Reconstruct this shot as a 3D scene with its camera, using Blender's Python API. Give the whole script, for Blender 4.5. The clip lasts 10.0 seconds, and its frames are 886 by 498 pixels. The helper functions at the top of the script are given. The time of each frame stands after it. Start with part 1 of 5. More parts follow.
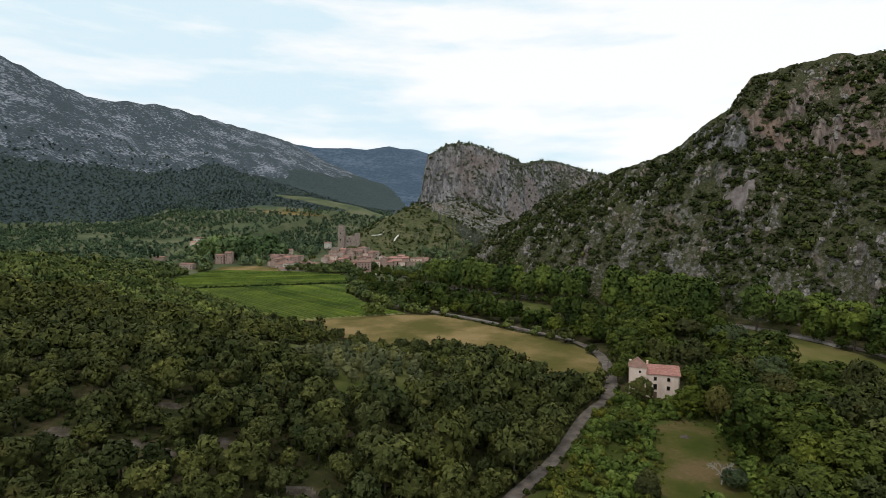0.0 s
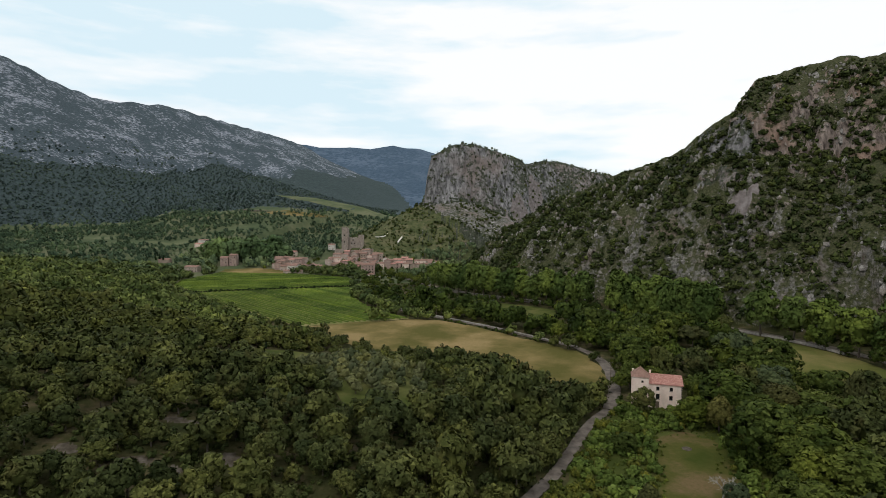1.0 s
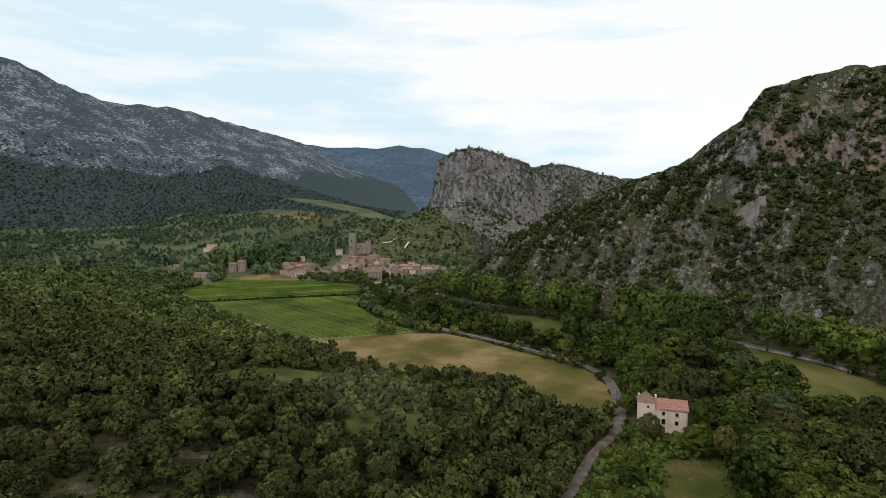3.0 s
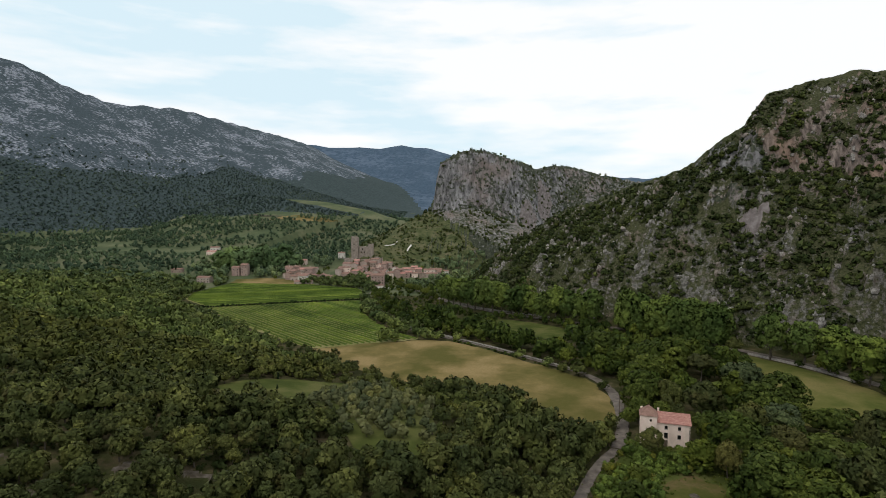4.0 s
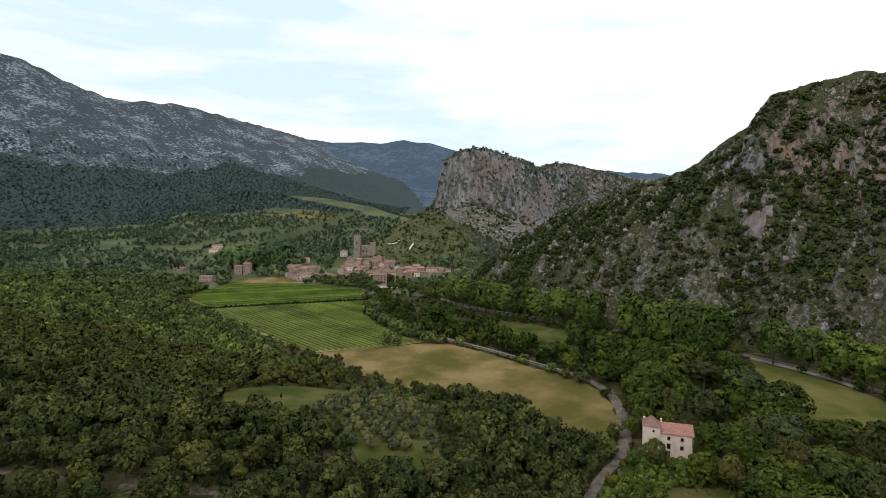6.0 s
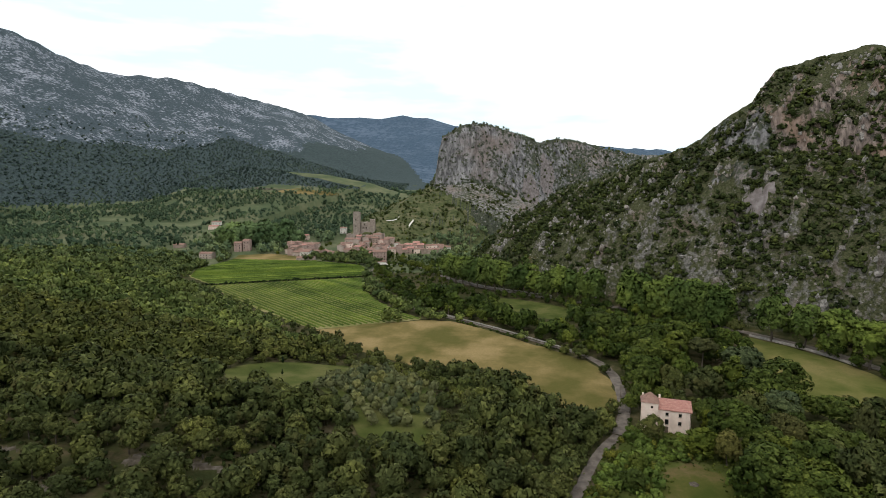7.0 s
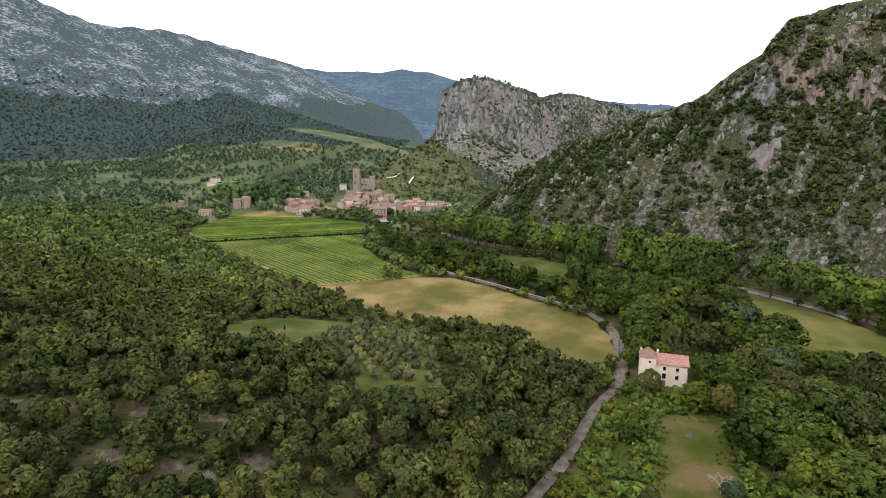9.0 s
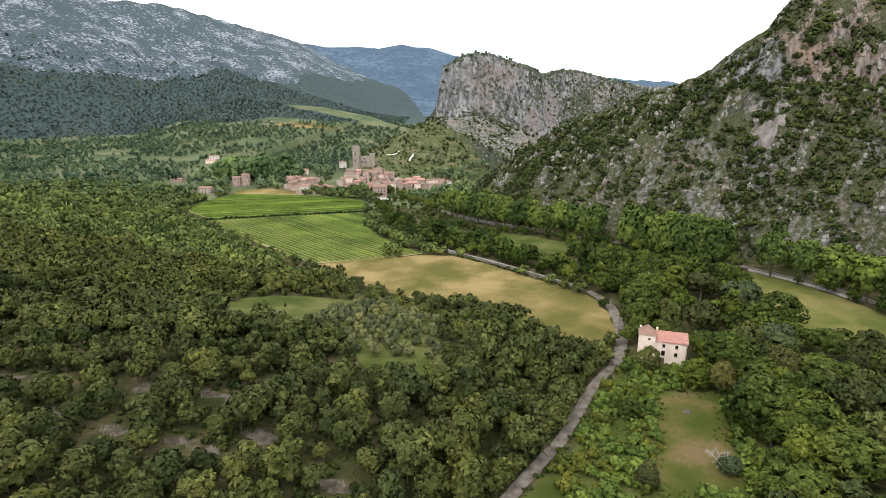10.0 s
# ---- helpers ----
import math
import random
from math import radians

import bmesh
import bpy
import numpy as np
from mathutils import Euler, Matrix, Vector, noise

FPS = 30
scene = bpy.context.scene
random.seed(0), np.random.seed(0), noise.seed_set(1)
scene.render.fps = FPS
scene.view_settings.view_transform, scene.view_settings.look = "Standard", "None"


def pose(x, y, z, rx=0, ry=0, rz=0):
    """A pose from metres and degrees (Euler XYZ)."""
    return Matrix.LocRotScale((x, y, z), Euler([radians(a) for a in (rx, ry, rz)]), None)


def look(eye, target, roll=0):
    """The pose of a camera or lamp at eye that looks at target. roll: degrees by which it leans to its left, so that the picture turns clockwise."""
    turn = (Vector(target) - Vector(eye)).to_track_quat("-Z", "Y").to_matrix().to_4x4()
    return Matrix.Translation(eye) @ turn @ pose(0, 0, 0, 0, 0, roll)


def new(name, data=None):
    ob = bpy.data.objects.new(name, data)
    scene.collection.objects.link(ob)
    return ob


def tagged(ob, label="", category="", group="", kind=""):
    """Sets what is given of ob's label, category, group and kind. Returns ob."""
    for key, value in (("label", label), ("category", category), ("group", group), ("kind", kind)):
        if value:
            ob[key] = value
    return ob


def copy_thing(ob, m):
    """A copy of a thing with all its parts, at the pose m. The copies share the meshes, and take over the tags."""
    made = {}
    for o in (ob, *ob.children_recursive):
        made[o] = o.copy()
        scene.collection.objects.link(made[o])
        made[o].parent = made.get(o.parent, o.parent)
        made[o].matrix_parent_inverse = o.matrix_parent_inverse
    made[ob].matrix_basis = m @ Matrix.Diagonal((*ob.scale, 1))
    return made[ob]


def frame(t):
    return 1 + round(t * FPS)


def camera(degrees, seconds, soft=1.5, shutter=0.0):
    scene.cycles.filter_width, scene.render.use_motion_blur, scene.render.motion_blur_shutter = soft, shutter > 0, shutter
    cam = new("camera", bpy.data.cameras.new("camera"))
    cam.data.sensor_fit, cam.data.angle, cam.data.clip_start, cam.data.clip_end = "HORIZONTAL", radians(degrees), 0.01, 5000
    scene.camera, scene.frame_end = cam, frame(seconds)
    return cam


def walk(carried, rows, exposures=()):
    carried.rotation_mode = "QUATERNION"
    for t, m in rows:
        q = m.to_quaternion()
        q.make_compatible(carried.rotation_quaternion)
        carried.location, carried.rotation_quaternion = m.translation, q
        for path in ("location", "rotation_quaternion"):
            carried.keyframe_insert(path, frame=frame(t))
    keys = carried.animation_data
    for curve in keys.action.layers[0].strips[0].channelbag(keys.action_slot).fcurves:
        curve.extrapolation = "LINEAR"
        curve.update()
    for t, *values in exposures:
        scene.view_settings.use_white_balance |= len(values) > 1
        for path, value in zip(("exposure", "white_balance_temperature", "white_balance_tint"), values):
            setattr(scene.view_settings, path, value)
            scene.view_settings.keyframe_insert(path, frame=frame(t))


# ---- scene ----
cam = camera(79.42, 10.0, soft=0.8)
# seconds, eye x, y, z, tilt, turn, roll
PATH = [
    (0.0, 0.00, 0.00, 57.09, 86.972, 0.000, 0.31),
    (0.5, 0.22, -0.29, 58.95, 86.868, 0.187, 0.24),
    (1.0, 0.40, -0.62, 61.19, 86.799, 0.433, 0.18),
    (1.5, 0.47, -0.99, 63.55, 86.727, 0.639, 0.12),
    (2.0, 0.43, -1.40, 65.99, 86.661, 0.787, 0.09),
    (2.5, 0.35, -1.85, 68.55, 86.599, 0.967, 0.06),
    (4.0, 0.56, -1.62, 76.19, 86.430, 1.430, -0.09),
    (4.5, 0.41, -1.52, 78.85, 86.353, 1.508, -0.11),
    (5.0, 0.26, -1.49, 81.16, 86.318, 1.580, -0.13),
    (5.5, 0.12, -1.54, 81.91, 86.309, 1.612, -0.14),
    (7.0, -0.28, -0.27, 82.36, 83.256, 1.584, -0.08),
    (7.5, -0.40, 0.03, 82.24, 82.166, 1.555, -0.08),
    (8.0, -0.45, 0.30, 82.18, 81.066, 1.566, -0.08),
    (8.5, -0.46, 0.55, 81.94, 79.900, 1.602, -0.08),
    (9.0, -0.48, 0.81, 81.79, 78.698, 1.621, -0.08),
    (9.5, -0.52, 1.08, 81.64, 77.503, 1.647, -0.06),
    (10.0, -0.59, 1.35, 81.41, 76.371, 1.646, -0.02),
]
walk(cam, [(t, pose(x, y, z, tilt, 0, turn) @ pose(0, 0, 0, 0, 0, roll)) for t, x, y, z, tilt, turn, roll in PATH],
     exposures=[(0.0, -0.94), (2.5, -0.95), (5.6, -0.88), (7.0, -0.62), (8.5, -0.23), (9.5, 0.06), (10.0, 0.22)])

# ---------------------------------------------------------------- light
world = bpy.data.worlds.new("overcast_sky")
scene.world = world
world.use_nodes = True
wn, wl = world.node_tree.nodes, world.node_tree.links
wn.clear()
w_out = wn.new("ShaderNodeOutputWorld")
sky = wn.new("ShaderNodeTexSky")
sky.sky_type, sky.sun_disc = "NISHITA", False
sky.sun_elevation, sky.sun_rotation = radians(52), radians(215)
bg_sky = wn.new("ShaderNodeBackground")
bg_sky.inputs["Strength"].default_value = 0.22
wl.new(sky.outputs["Color"], bg_sky.inputs["Color"])
bg_cloud = wn.new("ShaderNodeBackground")
bg_cloud.inputs["Strength"].default_value = 2.02
w_co = wn.new("ShaderNodeTexCoord")
w_map = wn.new("ShaderNodeMapping")
w_map.inputs["Location"].default_value = (0.35, 0.2, 0.0)
w_map.inputs["Scale"].default_value = (1.0, 1.0, 5.5)
wl.new(w_co.outputs["Generated"], w_map.inputs["Vector"])
w_noise = wn.new("ShaderNodeTexNoise")
w_noise.inputs["Scale"].default_value = 2.3
w_noise.inputs["Detail"].default_value = 7
w_noise.inputs["Roughness"].default_value = 0.55
wl.new(w_map.outputs["Vector"], w_noise.inputs["Vector"])
w_ramp = wn.new("ShaderNodeValToRGB")
w_ramp.color_ramp.elements[0].position = 0.38
w_ramp.color_ramp.elements[0].color = (0.70, 0.86, 0.94, 1)
w_ramp.color_ramp.elements[1].position = 0.53
w_ramp.color_ramp.elements[1].color = (0.985, 0.995, 1.0, 1)
wl.new(w_noise.outputs["Fac"], w_ramp.inputs["Fac"])
wl.new(w_ramp.outputs["Color"], bg_cloud.inputs["Color"])
w_mix = wn.new("ShaderNodeMixShader")
w_mix.inputs["Fac"].default_value = 0.94
wl.new(bg_sky.outputs["Background"], w_mix.inputs[1])
wl.new(bg_cloud.outputs["Background"], w_mix.inputs[2])
wl.new(w_mix.outputs["Shader"], w_out.inputs["Surface"])

sun_data = bpy.data.lights.new("sun", "SUN")
sun_data.energy, sun_data.angle, sun_data.color = 1.5, radians(10), (1.0, 0.96, 0.9)
sun = new("sun", sun_data)
sun.matrix_world = look((-60, -80, 140), (0, 0, 0))


# ---------------------------------------------------------------- material tools
class Nodes:
    """A node material under construction."""

    def __init__(self, name, rough=0.9, specular=0.2):
        self.mat = bpy.data.materials.new(name)
        self.mat.use_nodes = True
        self.tree = self.mat.node_tree
        self.bsdf = self.tree.nodes["Principled BSDF"]
        self.bsdf.inputs["Roughness"].default_value = rough
        self.bsdf.inputs["Specular IOR Level"].default_value = specular
        self.geo = self.add("ShaderNodeNewGeometry")

    def add(self, kind):
        return self.tree.nodes.new(kind)

    def link(self, a, b):
        self.tree.links.new(a, b)

    def noise(self, scale, detail=4.0, rough=0.55, stretch=None):
        n = self.add("ShaderNodeTexNoise")
        n.inputs["Scale"].default_value = scale
        n.inputs["Detail"].default_value = detail
        n.inputs["Roughness"].default_value = rough
        vec = self.geo.outputs["Position"]
        if stretch:
            m = self.add("ShaderNodeMapping")
            m.inputs["Scale"].default_value = stretch
            self.link(vec, m.inputs["Vector"])
            vec = m.outputs["Vector"]
        self.link(vec, n.inputs["Vector"])
        return n.outputs["Fac"]

    def ramp(self, fac, *stops):
        r = self.add("ShaderNodeValToRGB")
        e = r.color_ramp.elements
        while len(e) < len(stops):
            e.new(0.5)
        for el, (p, c) in zip(e, stops):
            el.position = p
            el.color = (*c, 1) if len(c) == 3 else c
        self.link(fac, r.inputs["Fac"])
        return r.outputs["Color"]

    def mix(self, fac, a, b, mode="MIX"):
        m = self.add("ShaderNodeMix")
        m.data_type, m.blend_type = "RGBA", mode
        for key, v in ((0, fac), (6, a), (7, b)):
            if isinstance(v, (int, float)):
                m.inputs[key].default_value = v
            elif isinstance(v, tuple):
                m.inputs[key].default_value = (*v, 1)
            else:
                self.link(v, m.inputs[key])
        return m.outputs[2]

    def bump(self, height, strength=0.5, distance=0.1):
        b = self.add("ShaderNodeBump")
        b.inputs["Strength"].default_value = strength
        b.inputs["Distance"].default_value = distance
        self.link(height, b.inputs["Height"])
        self.link(b.outputs["Normal"], self.bsdf.inputs["Normal"])

    def done(self, colour):
        if isinstance(colour, tuple):
            self.bsdf.inputs["Base Color"].default_value = (*colour, 1)
        else:
            self.link(colour, self.bsdf.inputs["Base Color"])
        return self.mat


def grey(v):
    return (v, v, v)


def foliage(name, dark, mid, light, patch=0.12, dry=None, gloss=0.04):
    """Leaves: each clump has its own tone, and stands of trees differ from one another."""
    n = Nodes(name, 0.6, gloss)
    leaf = n.ramp(n.geo.outputs["Random Per Island"], (0.0, dark), (0.55, mid), (1.0, light))
    info = n.add("ShaderNodeObjectInfo")
    stand = n.ramp(n.noise(patch, 3), (0.30, (0.52, 0.60, 0.56)), (0.5, grey(1.0)), (0.70, (1.40, 1.34, 1.12)))
    col = n.mix(1.0, leaf, stand, "MULTIPLY")
    single = n.ramp(info.outputs["Random"], (0.0, (0.60, 0.68, 0.70)), (0.5, grey(1.0)), (1.0, (1.32, 1.26, 1.05)))
    col = n.mix(1.0, col, single, "MULTIPLY")
    tone = n.add("ShaderNodeAttribute")
    tone.attribute_name = "tone"
    each = n.ramp(tone.outputs["Fac"], (0.0, grey(1.0)), (0.02, (0.58, 0.66, 0.62)), (0.5, (0.98, 1.0, 0.95)), (1.0, (1.40, 1.36, 1.15)))
    col = n.mix(1.0, col, each, "MULTIPLY")
    if dry:
        fac = n.ramp(n.noise(patch * 1.9, 2), (0.58, grey(0.0)), (0.74, grey(0.6)))
        col = n.mix(fac, col, dry)
    return n.done(col)


M = {}
M["oak"] = foliage("holm_oak_leaves", (0.033, 0.038, 0.0115), (0.054, 0.061, 0.0185), (0.102, 0.109, 0.038), 0.09, (0.078, 0.066, 0.022))
# Oaks farther up the slope, paler and slightly bluer to suggest haze.
M["slope_oak"] = foliage("hazed_slope_oak_leaves", (0.040, 0.054, 0.017), (0.072, 0.092, 0.031), (0.126, 0.148, 0.056), 0.05, (0.102, 0.094, 0.038))
M["broadleaf"] = foliage("broadleaf_leaves", (0.029, 0.041, 0.008), (0.055, 0.071, 0.013), (0.102, 0.119, 0.027), 0.07)
M["plane"] = foliage("plane_tree_leaves", (0.056, 0.080, 0.017), (0.082, 0.112, 0.026), (0.118, 0.150, 0.041), 0.08)
M["olive"] = foliage("olive_leaves", (0.078, 0.082, 0.034), (0.108, 0.112, 0.050), (0.150, 0.153, 0.076), 0.05)
M["ash"] = foliage("ash_leaves", (0.036, 0.048, 0.009), (0.061, 0.076, 0.015), (0.104, 0.122, 0.031), 0.08)
M["pine"] = foliage("pine_needles", (0.040, 0.040, 0.014), (0.062, 0.062, 0.022), (0.098, 0.094, 0.034), 0.07)
M["willow"] = foliage("willow_leaves", (0.032, 0.044, 0.020), (0.054, 0.070, 0.032), (0.092, 0.110, 0.052), 0.07)
M["elder"] = foliage("elder_leaves", (0.064, 0.078, 0.010), (0.098, 0.112, 0.016), (0.150, 0.158, 0.028), 0.2)
M["cypress"] = foliage("cypress_leaves", (0.007, 0.014, 0.006), (0.016, 0.028, 0.010), (0.030, 0.046, 0.016))
M["broom"] = foliage("broom_leaves", (0.052, 0.064, 0.012), (0.098, 0.104, 0.020), (0.185, 0.168, 0.030), 0.25)
M["shrub"] = foliage("garrigue_shrub_leaves", (0.022, 0.030, 0.010), (0.040, 0.051, 0.017), (0.072, 0.085, 0.032), 0.06, (0.054, 0.054, 0.026))
M["vine"] = foliage("vine_leaves", (0.066, 0.098, 0.016), (0.100, 0.144, 0.026), (0.142, 0.186, 0.043), 0.03, (0.124, 0.140, 0.040))
# Leaf tones shifted to blue-grey: haze put into the colour.
M["upland_tree"] = foliage("hazed_upland_leaves", (0.046, 0.063, 0.058), (0.066, 0.087, 0.077), (0.094, 0.117, 0.098), 0.01)
# Paler, bluer green than the near trees: distance haze in the leaf colour.
M["poplar"] = foliage("hazed_valley_leaves", (0.070, 0.098, 0.058), (0.102, 0.134, 0.078), (0.146, 0.182, 0.106), 0.02)

n = Nodes("bark", 0.95, 0.1)
M["bark"] = n.done(n.ramp(n.noise(3.0, 5, 0.6, (1, 1, 0.25)), (0.3, (0.045, 0.036, 0.028)), (0.7, (0.145, 0.120, 0.095))))
n = Nodes("dead_wood", 0.9, 0.1)
M["dead"] = n.done(n.ramp(n.noise(2.0, 4), (0.3, (0.22, 0.20, 0.18)), (0.7, (0.42, 0.40, 0.37))))

# forest floor and wild ground
n = Nodes("forest_floor", 1.0, 0.05)
c = n.ramp(n.noise(0.14, 6, 0.65), (0.34, (0.024, 0.027, 0.009)), (0.48, (0.046, 0.043, 0.017)), (0.58, (0.084, 0.064, 0.034)), (0.72, (0.135, 0.106, 0.072)))
c = n.mix(n.ramp(n.noise(1.6, 5, 0.65), (0.35, grey(0.0)), (0.7, grey(0.55))), c, (0.045, 0.055, 0.020))
n.bump(n.noise(1.2, 6), 0.6, 0.5)
M["floor"] = n.done(c)


def hill_rock(name, rock_lo, rock_hi, plant_lo, plant_hi, cover, grain, spot, ochre=None, cut=0.10, streak=(1, 1, 1), patchy=0.55):
    """Limestone slope with plants growing on it; cover is the share of plants, steep faces stay bare."""
    n = Nodes(name, 0.95, 0.08)
    rock = n.ramp(n.noise(grain, 8, 0.68, streak), (0.33, rock_lo), (0.49, tuple(0.55 * a + 0.45 * b for a, b in zip(rock_lo, rock_hi))), (0.65, rock_hi))
    if ochre:
        rock = n.mix(n.ramp(n.noise(grain * 0.10, 4), (0.50, grey(0.0)), (0.66, grey(0.8))), rock, n.ramp(n.noise(grain * 0.9, 6), (0.3, tuple(0.5 * v for v in ochre)), (0.7, ochre)))
    plants = n.ramp(n.noise(spot * 2.3, 6, 0.65), (0.38, plant_lo), (0.62, plant_hi))
    sep = n.add("ShaderNodeSeparateXYZ")
    n.link(n.geo.outputs["Normal"], sep.inputs[0])
    steep = n.ramp(sep.outputs["Z"], (0.30, grey(0.0)), (0.75, grey(1.0)))
    fine = n.noise(spot, 6, 0.66)
    broad = n.noise(spot * 0.13, 4)
    s = n.add("ShaderNodeMath")
    s.operation = "MULTIPLY_ADD"
    n.link(broad, s.inputs[0])
    s.inputs[1].default_value = patchy
    n.link(fine, s.inputs[2])
    t = n.add("ShaderNodeMath")
    t.operation = "MULTIPLY_ADD"
    n.link(steep, t.inputs[0])
    t.inputs[1].default_value = 0.22
    n.link(s.outputs[0], t.inputs[2])
    u = n.add("ShaderNodeMath")
    u.operation = "ADD"
    n.link(t.outputs[0], u.inputs[0])
    u.inputs[1].default_value = cover - 0.995
    mask = n.ramp(u.outputs[0], (0.5 - cut, grey(0.0)), (0.5 + cut, grey(1.0)))
    n.bump(n.noise(grain * 1.3, 8, 0.7, streak), 1.0, 0.5 / max(grain, 0.02))
    return n.done(n.mix(mask, rock, plants))


M["hill"] = hill_rock("limestone_hillside", (0.036, 0.034, 0.028), (0.235, 0.220, 0.198), (0.028, 0.035, 0.013), (0.088, 0.086, 0.045), 0.820, 0.50, 0.36, (0.20, 0.150, 0.112), cut=0.05, patchy=0.25)
M["cliff"] = hill_rock("grey_limestone_cliff", (0.028, 0.027, 0.029), (0.36, 0.342, 0.340), (0.030, 0.038, 0.026), (0.085, 0.090, 0.060), 0.725, 0.17, 0.20, (0.30, 0.235, 0.21), cut=0.05, streak=(1, 1, 0.40), patchy=0.40)
# Blue mixed into rock and plants stands in for haze before the range.
M["mountain"] = hill_rock("hazed_limestone_mountain", (0.066, 0.078, 0.102), (0.37, 0.388, 0.425), (0.044, 0.060, 0.070), (0.076, 0.096, 0.106), 0.512, 0.14, 0.12, cut=0.035, streak=(1, 1, 0.7), patchy=0.65)
M["talus"] = hill_rock("limestone_talus", (0.050, 0.047, 0.046), (0.34, 0.318, 0.305), (0.034, 0.042, 0.024), (0.096, 0.098, 0.060), 0.560, 0.25, 0.30, (0.27, 0.21, 0.18), cut=0.05, patchy=0.40)
M["poplar_grove"] = foliage("pale_poplar_leaves", (0.092, 0.128, 0.050), (0.130, 0.172, 0.070), (0.180, 0.225, 0.100), 0.02)
# Ground under the upland woods, with a blue-grey cast painted as haze.
M["upland"] = hill_rock("hazed_foot_woods", (0.10, 0.108, 0.115), (0.26, 0.27, 0.28), (0.038, 0.053, 0.054), (0.060, 0.080, 0.078), 0.740, 0.12, 0.060, cut=0.05)
# Strong blue in every tone paints the haze over the most distant range.
M["far"] = hill_rock("haze_blue_mountain", (0.095, 0.130, 0.185), (0.21, 0.26, 0.335), (0.054, 0.088, 0.130), (0.080, 0.118, 0.162), 0.62, 0.035, 0.035)
M["red_rock"] = hill_rock("reddish_limestone_crag", (0.034, 0.027, 0.024), (0.33, 0.262, 0.225), (0.026, 0.030, 0.012), (0.060, 0.058, 0.028), 0.58, 0.34, 0.30, (0.30, 0.200, 0.150), cut=0.04, streak=(1, 1, 0.30))
n = Nodes("green_hill_grass", 1.0, 0.05)
c = n.ramp(n.noise(0.06, 6, 0.6), (0.34, (0.056, 0.066, 0.026)), (0.52, (0.092, 0.096, 0.044)), (0.68, (0.150, 0.130, 0.078)))
c = n.mix(n.ramp(n.noise(0.22, 5, 0.6), (0.52, grey(0.0)), (0.62, grey(1.0))), c, (0.036, 0.050, 0.020))
M["green"] = n.done(c)


def field(name, lo, mid, hi, scale, fleck=None, furrow=None):
    n = Nodes(name, 1.0, 0.05)
    c = n.ramp(n.noise(scale, 6, 0.6), (0.38, lo), (0.5, mid), (0.62, hi))
    if fleck:
        c = n.mix(n.ramp(n.noise(1.1, 6, 0.7), (0.45, grey(0.0)), (0.75, grey(0.6))), c, fleck)
    n.bump(n.noise(2.5, 5), 0.4, 0.15)
    return n.done(c)


M["meadow"] = field("dry_hay_meadow", (0.088, 0.080, 0.022), (0.160, 0.122, 0.045), (0.255, 0.182, 0.082), 0.030, (0.118, 0.098, 0.034))
M["lawn"] = field("rough_green_meadow", (0.042, 0.054, 0.012), (0.070, 0.080, 0.021), (0.108, 0.104, 0.036), 0.06, (0.052, 0.066, 0.016))
M["vine_soil"] = field("vineyard_soil", (0.135, 0.145, 0.044), (0.195, 0.188, 0.072), (0.270, 0.235, 0.112), 0.03, (0.165, 0.165, 0.058))
M["pasture"] = field("yellowish_pasture", (0.070, 0.080, 0.019), (0.112, 0.108, 0.032), (0.160, 0.132, 0.050), 0.04, (0.085, 0.092, 0.024))
M["clearing"] = field("trodden_clearing", (0.042, 0.054, 0.010), (0.072, 0.070, 0.018), (0.135, 0.092, 0.046), 0.060, (0.050, 0.060, 0.014))
M["soil"] = field("pale_stony_soil", (0.060, 0.048, 0.034), (0.092, 0.076, 0.060), (0.140, 0.118, 0.100), 0.5, (0.060, 0.050, 0.030))
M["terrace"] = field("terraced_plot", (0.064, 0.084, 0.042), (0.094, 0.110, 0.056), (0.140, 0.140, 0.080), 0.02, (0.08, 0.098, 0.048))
n = Nodes("worn_asphalt_lane", 0.95, 0.2)
c = n.ramp(n.noise(0.35, 6, 0.6), (0.34, (0.078, 0.062, 0.050)), (0.66, (0.180, 0.150, 0.126)))
n.bump(n.noise(14.0, 3), 0.4, 0.02)
M["lane"] = n.done(n.mix(n.ramp(n.noise(4.0, 4), (0.5, grey(0.0)), (0.8, grey(0.5))), c, (0.11, 0.10, 0.09)))
M["scree"] = field("pinkish_scree", (0.140, 0.118, 0.112), (0.190, 0.162, 0.155), (0.250, 0.220, 0.212), 0.25, (0.13, 0.112, 0.10))
n = Nodes("limestone_boulder", 0.95, 0.1)
c = n.ramp(n.noise(0.8, 7, 0.7), (0.32, (0.060, 0.055, 0.049)), (0.5, (0.205, 0.188, 0.170)), (0.68, (0.39, 0.362, 0.332)))
n.bump(n.noise(2.0, 6, 0.7), 0.9, 0.3)
M["boulder"] = n.done(n.mix(n.ramp(n.noise(0.05, 3), (0.52, grey(0.0)), (0.68, grey(0.6))), c, (0.23, 0.165, 0.125)))
n = Nodes("dry_stone", 0.95, 0.1)
c = n.ramp(n.noise(0.9, 6, 0.65), (0.3, (0.14, 0.125, 0.108)), (0.7, (0.34, 0.31, 0.275)))
n.bump(n.noise(2.6, 6, 0.7), 0.8, 0.15)
M["stone"] = n.done(c)

# ---------------------------------------------------------------- the lie of the land


def hash2(ix, iy, seed):
    v = (ix.astype(np.int64) * 374761393 + iy.astype(np.int64) * 668265263 + seed * 982451653) & 0x7FFFFFFF
    v = ((v ^ (v >> 13)) * 1274126177) & 0x7FFFFFFF
    return ((v ^ (v >> 16)) & 0xFFFF) / 65535.0


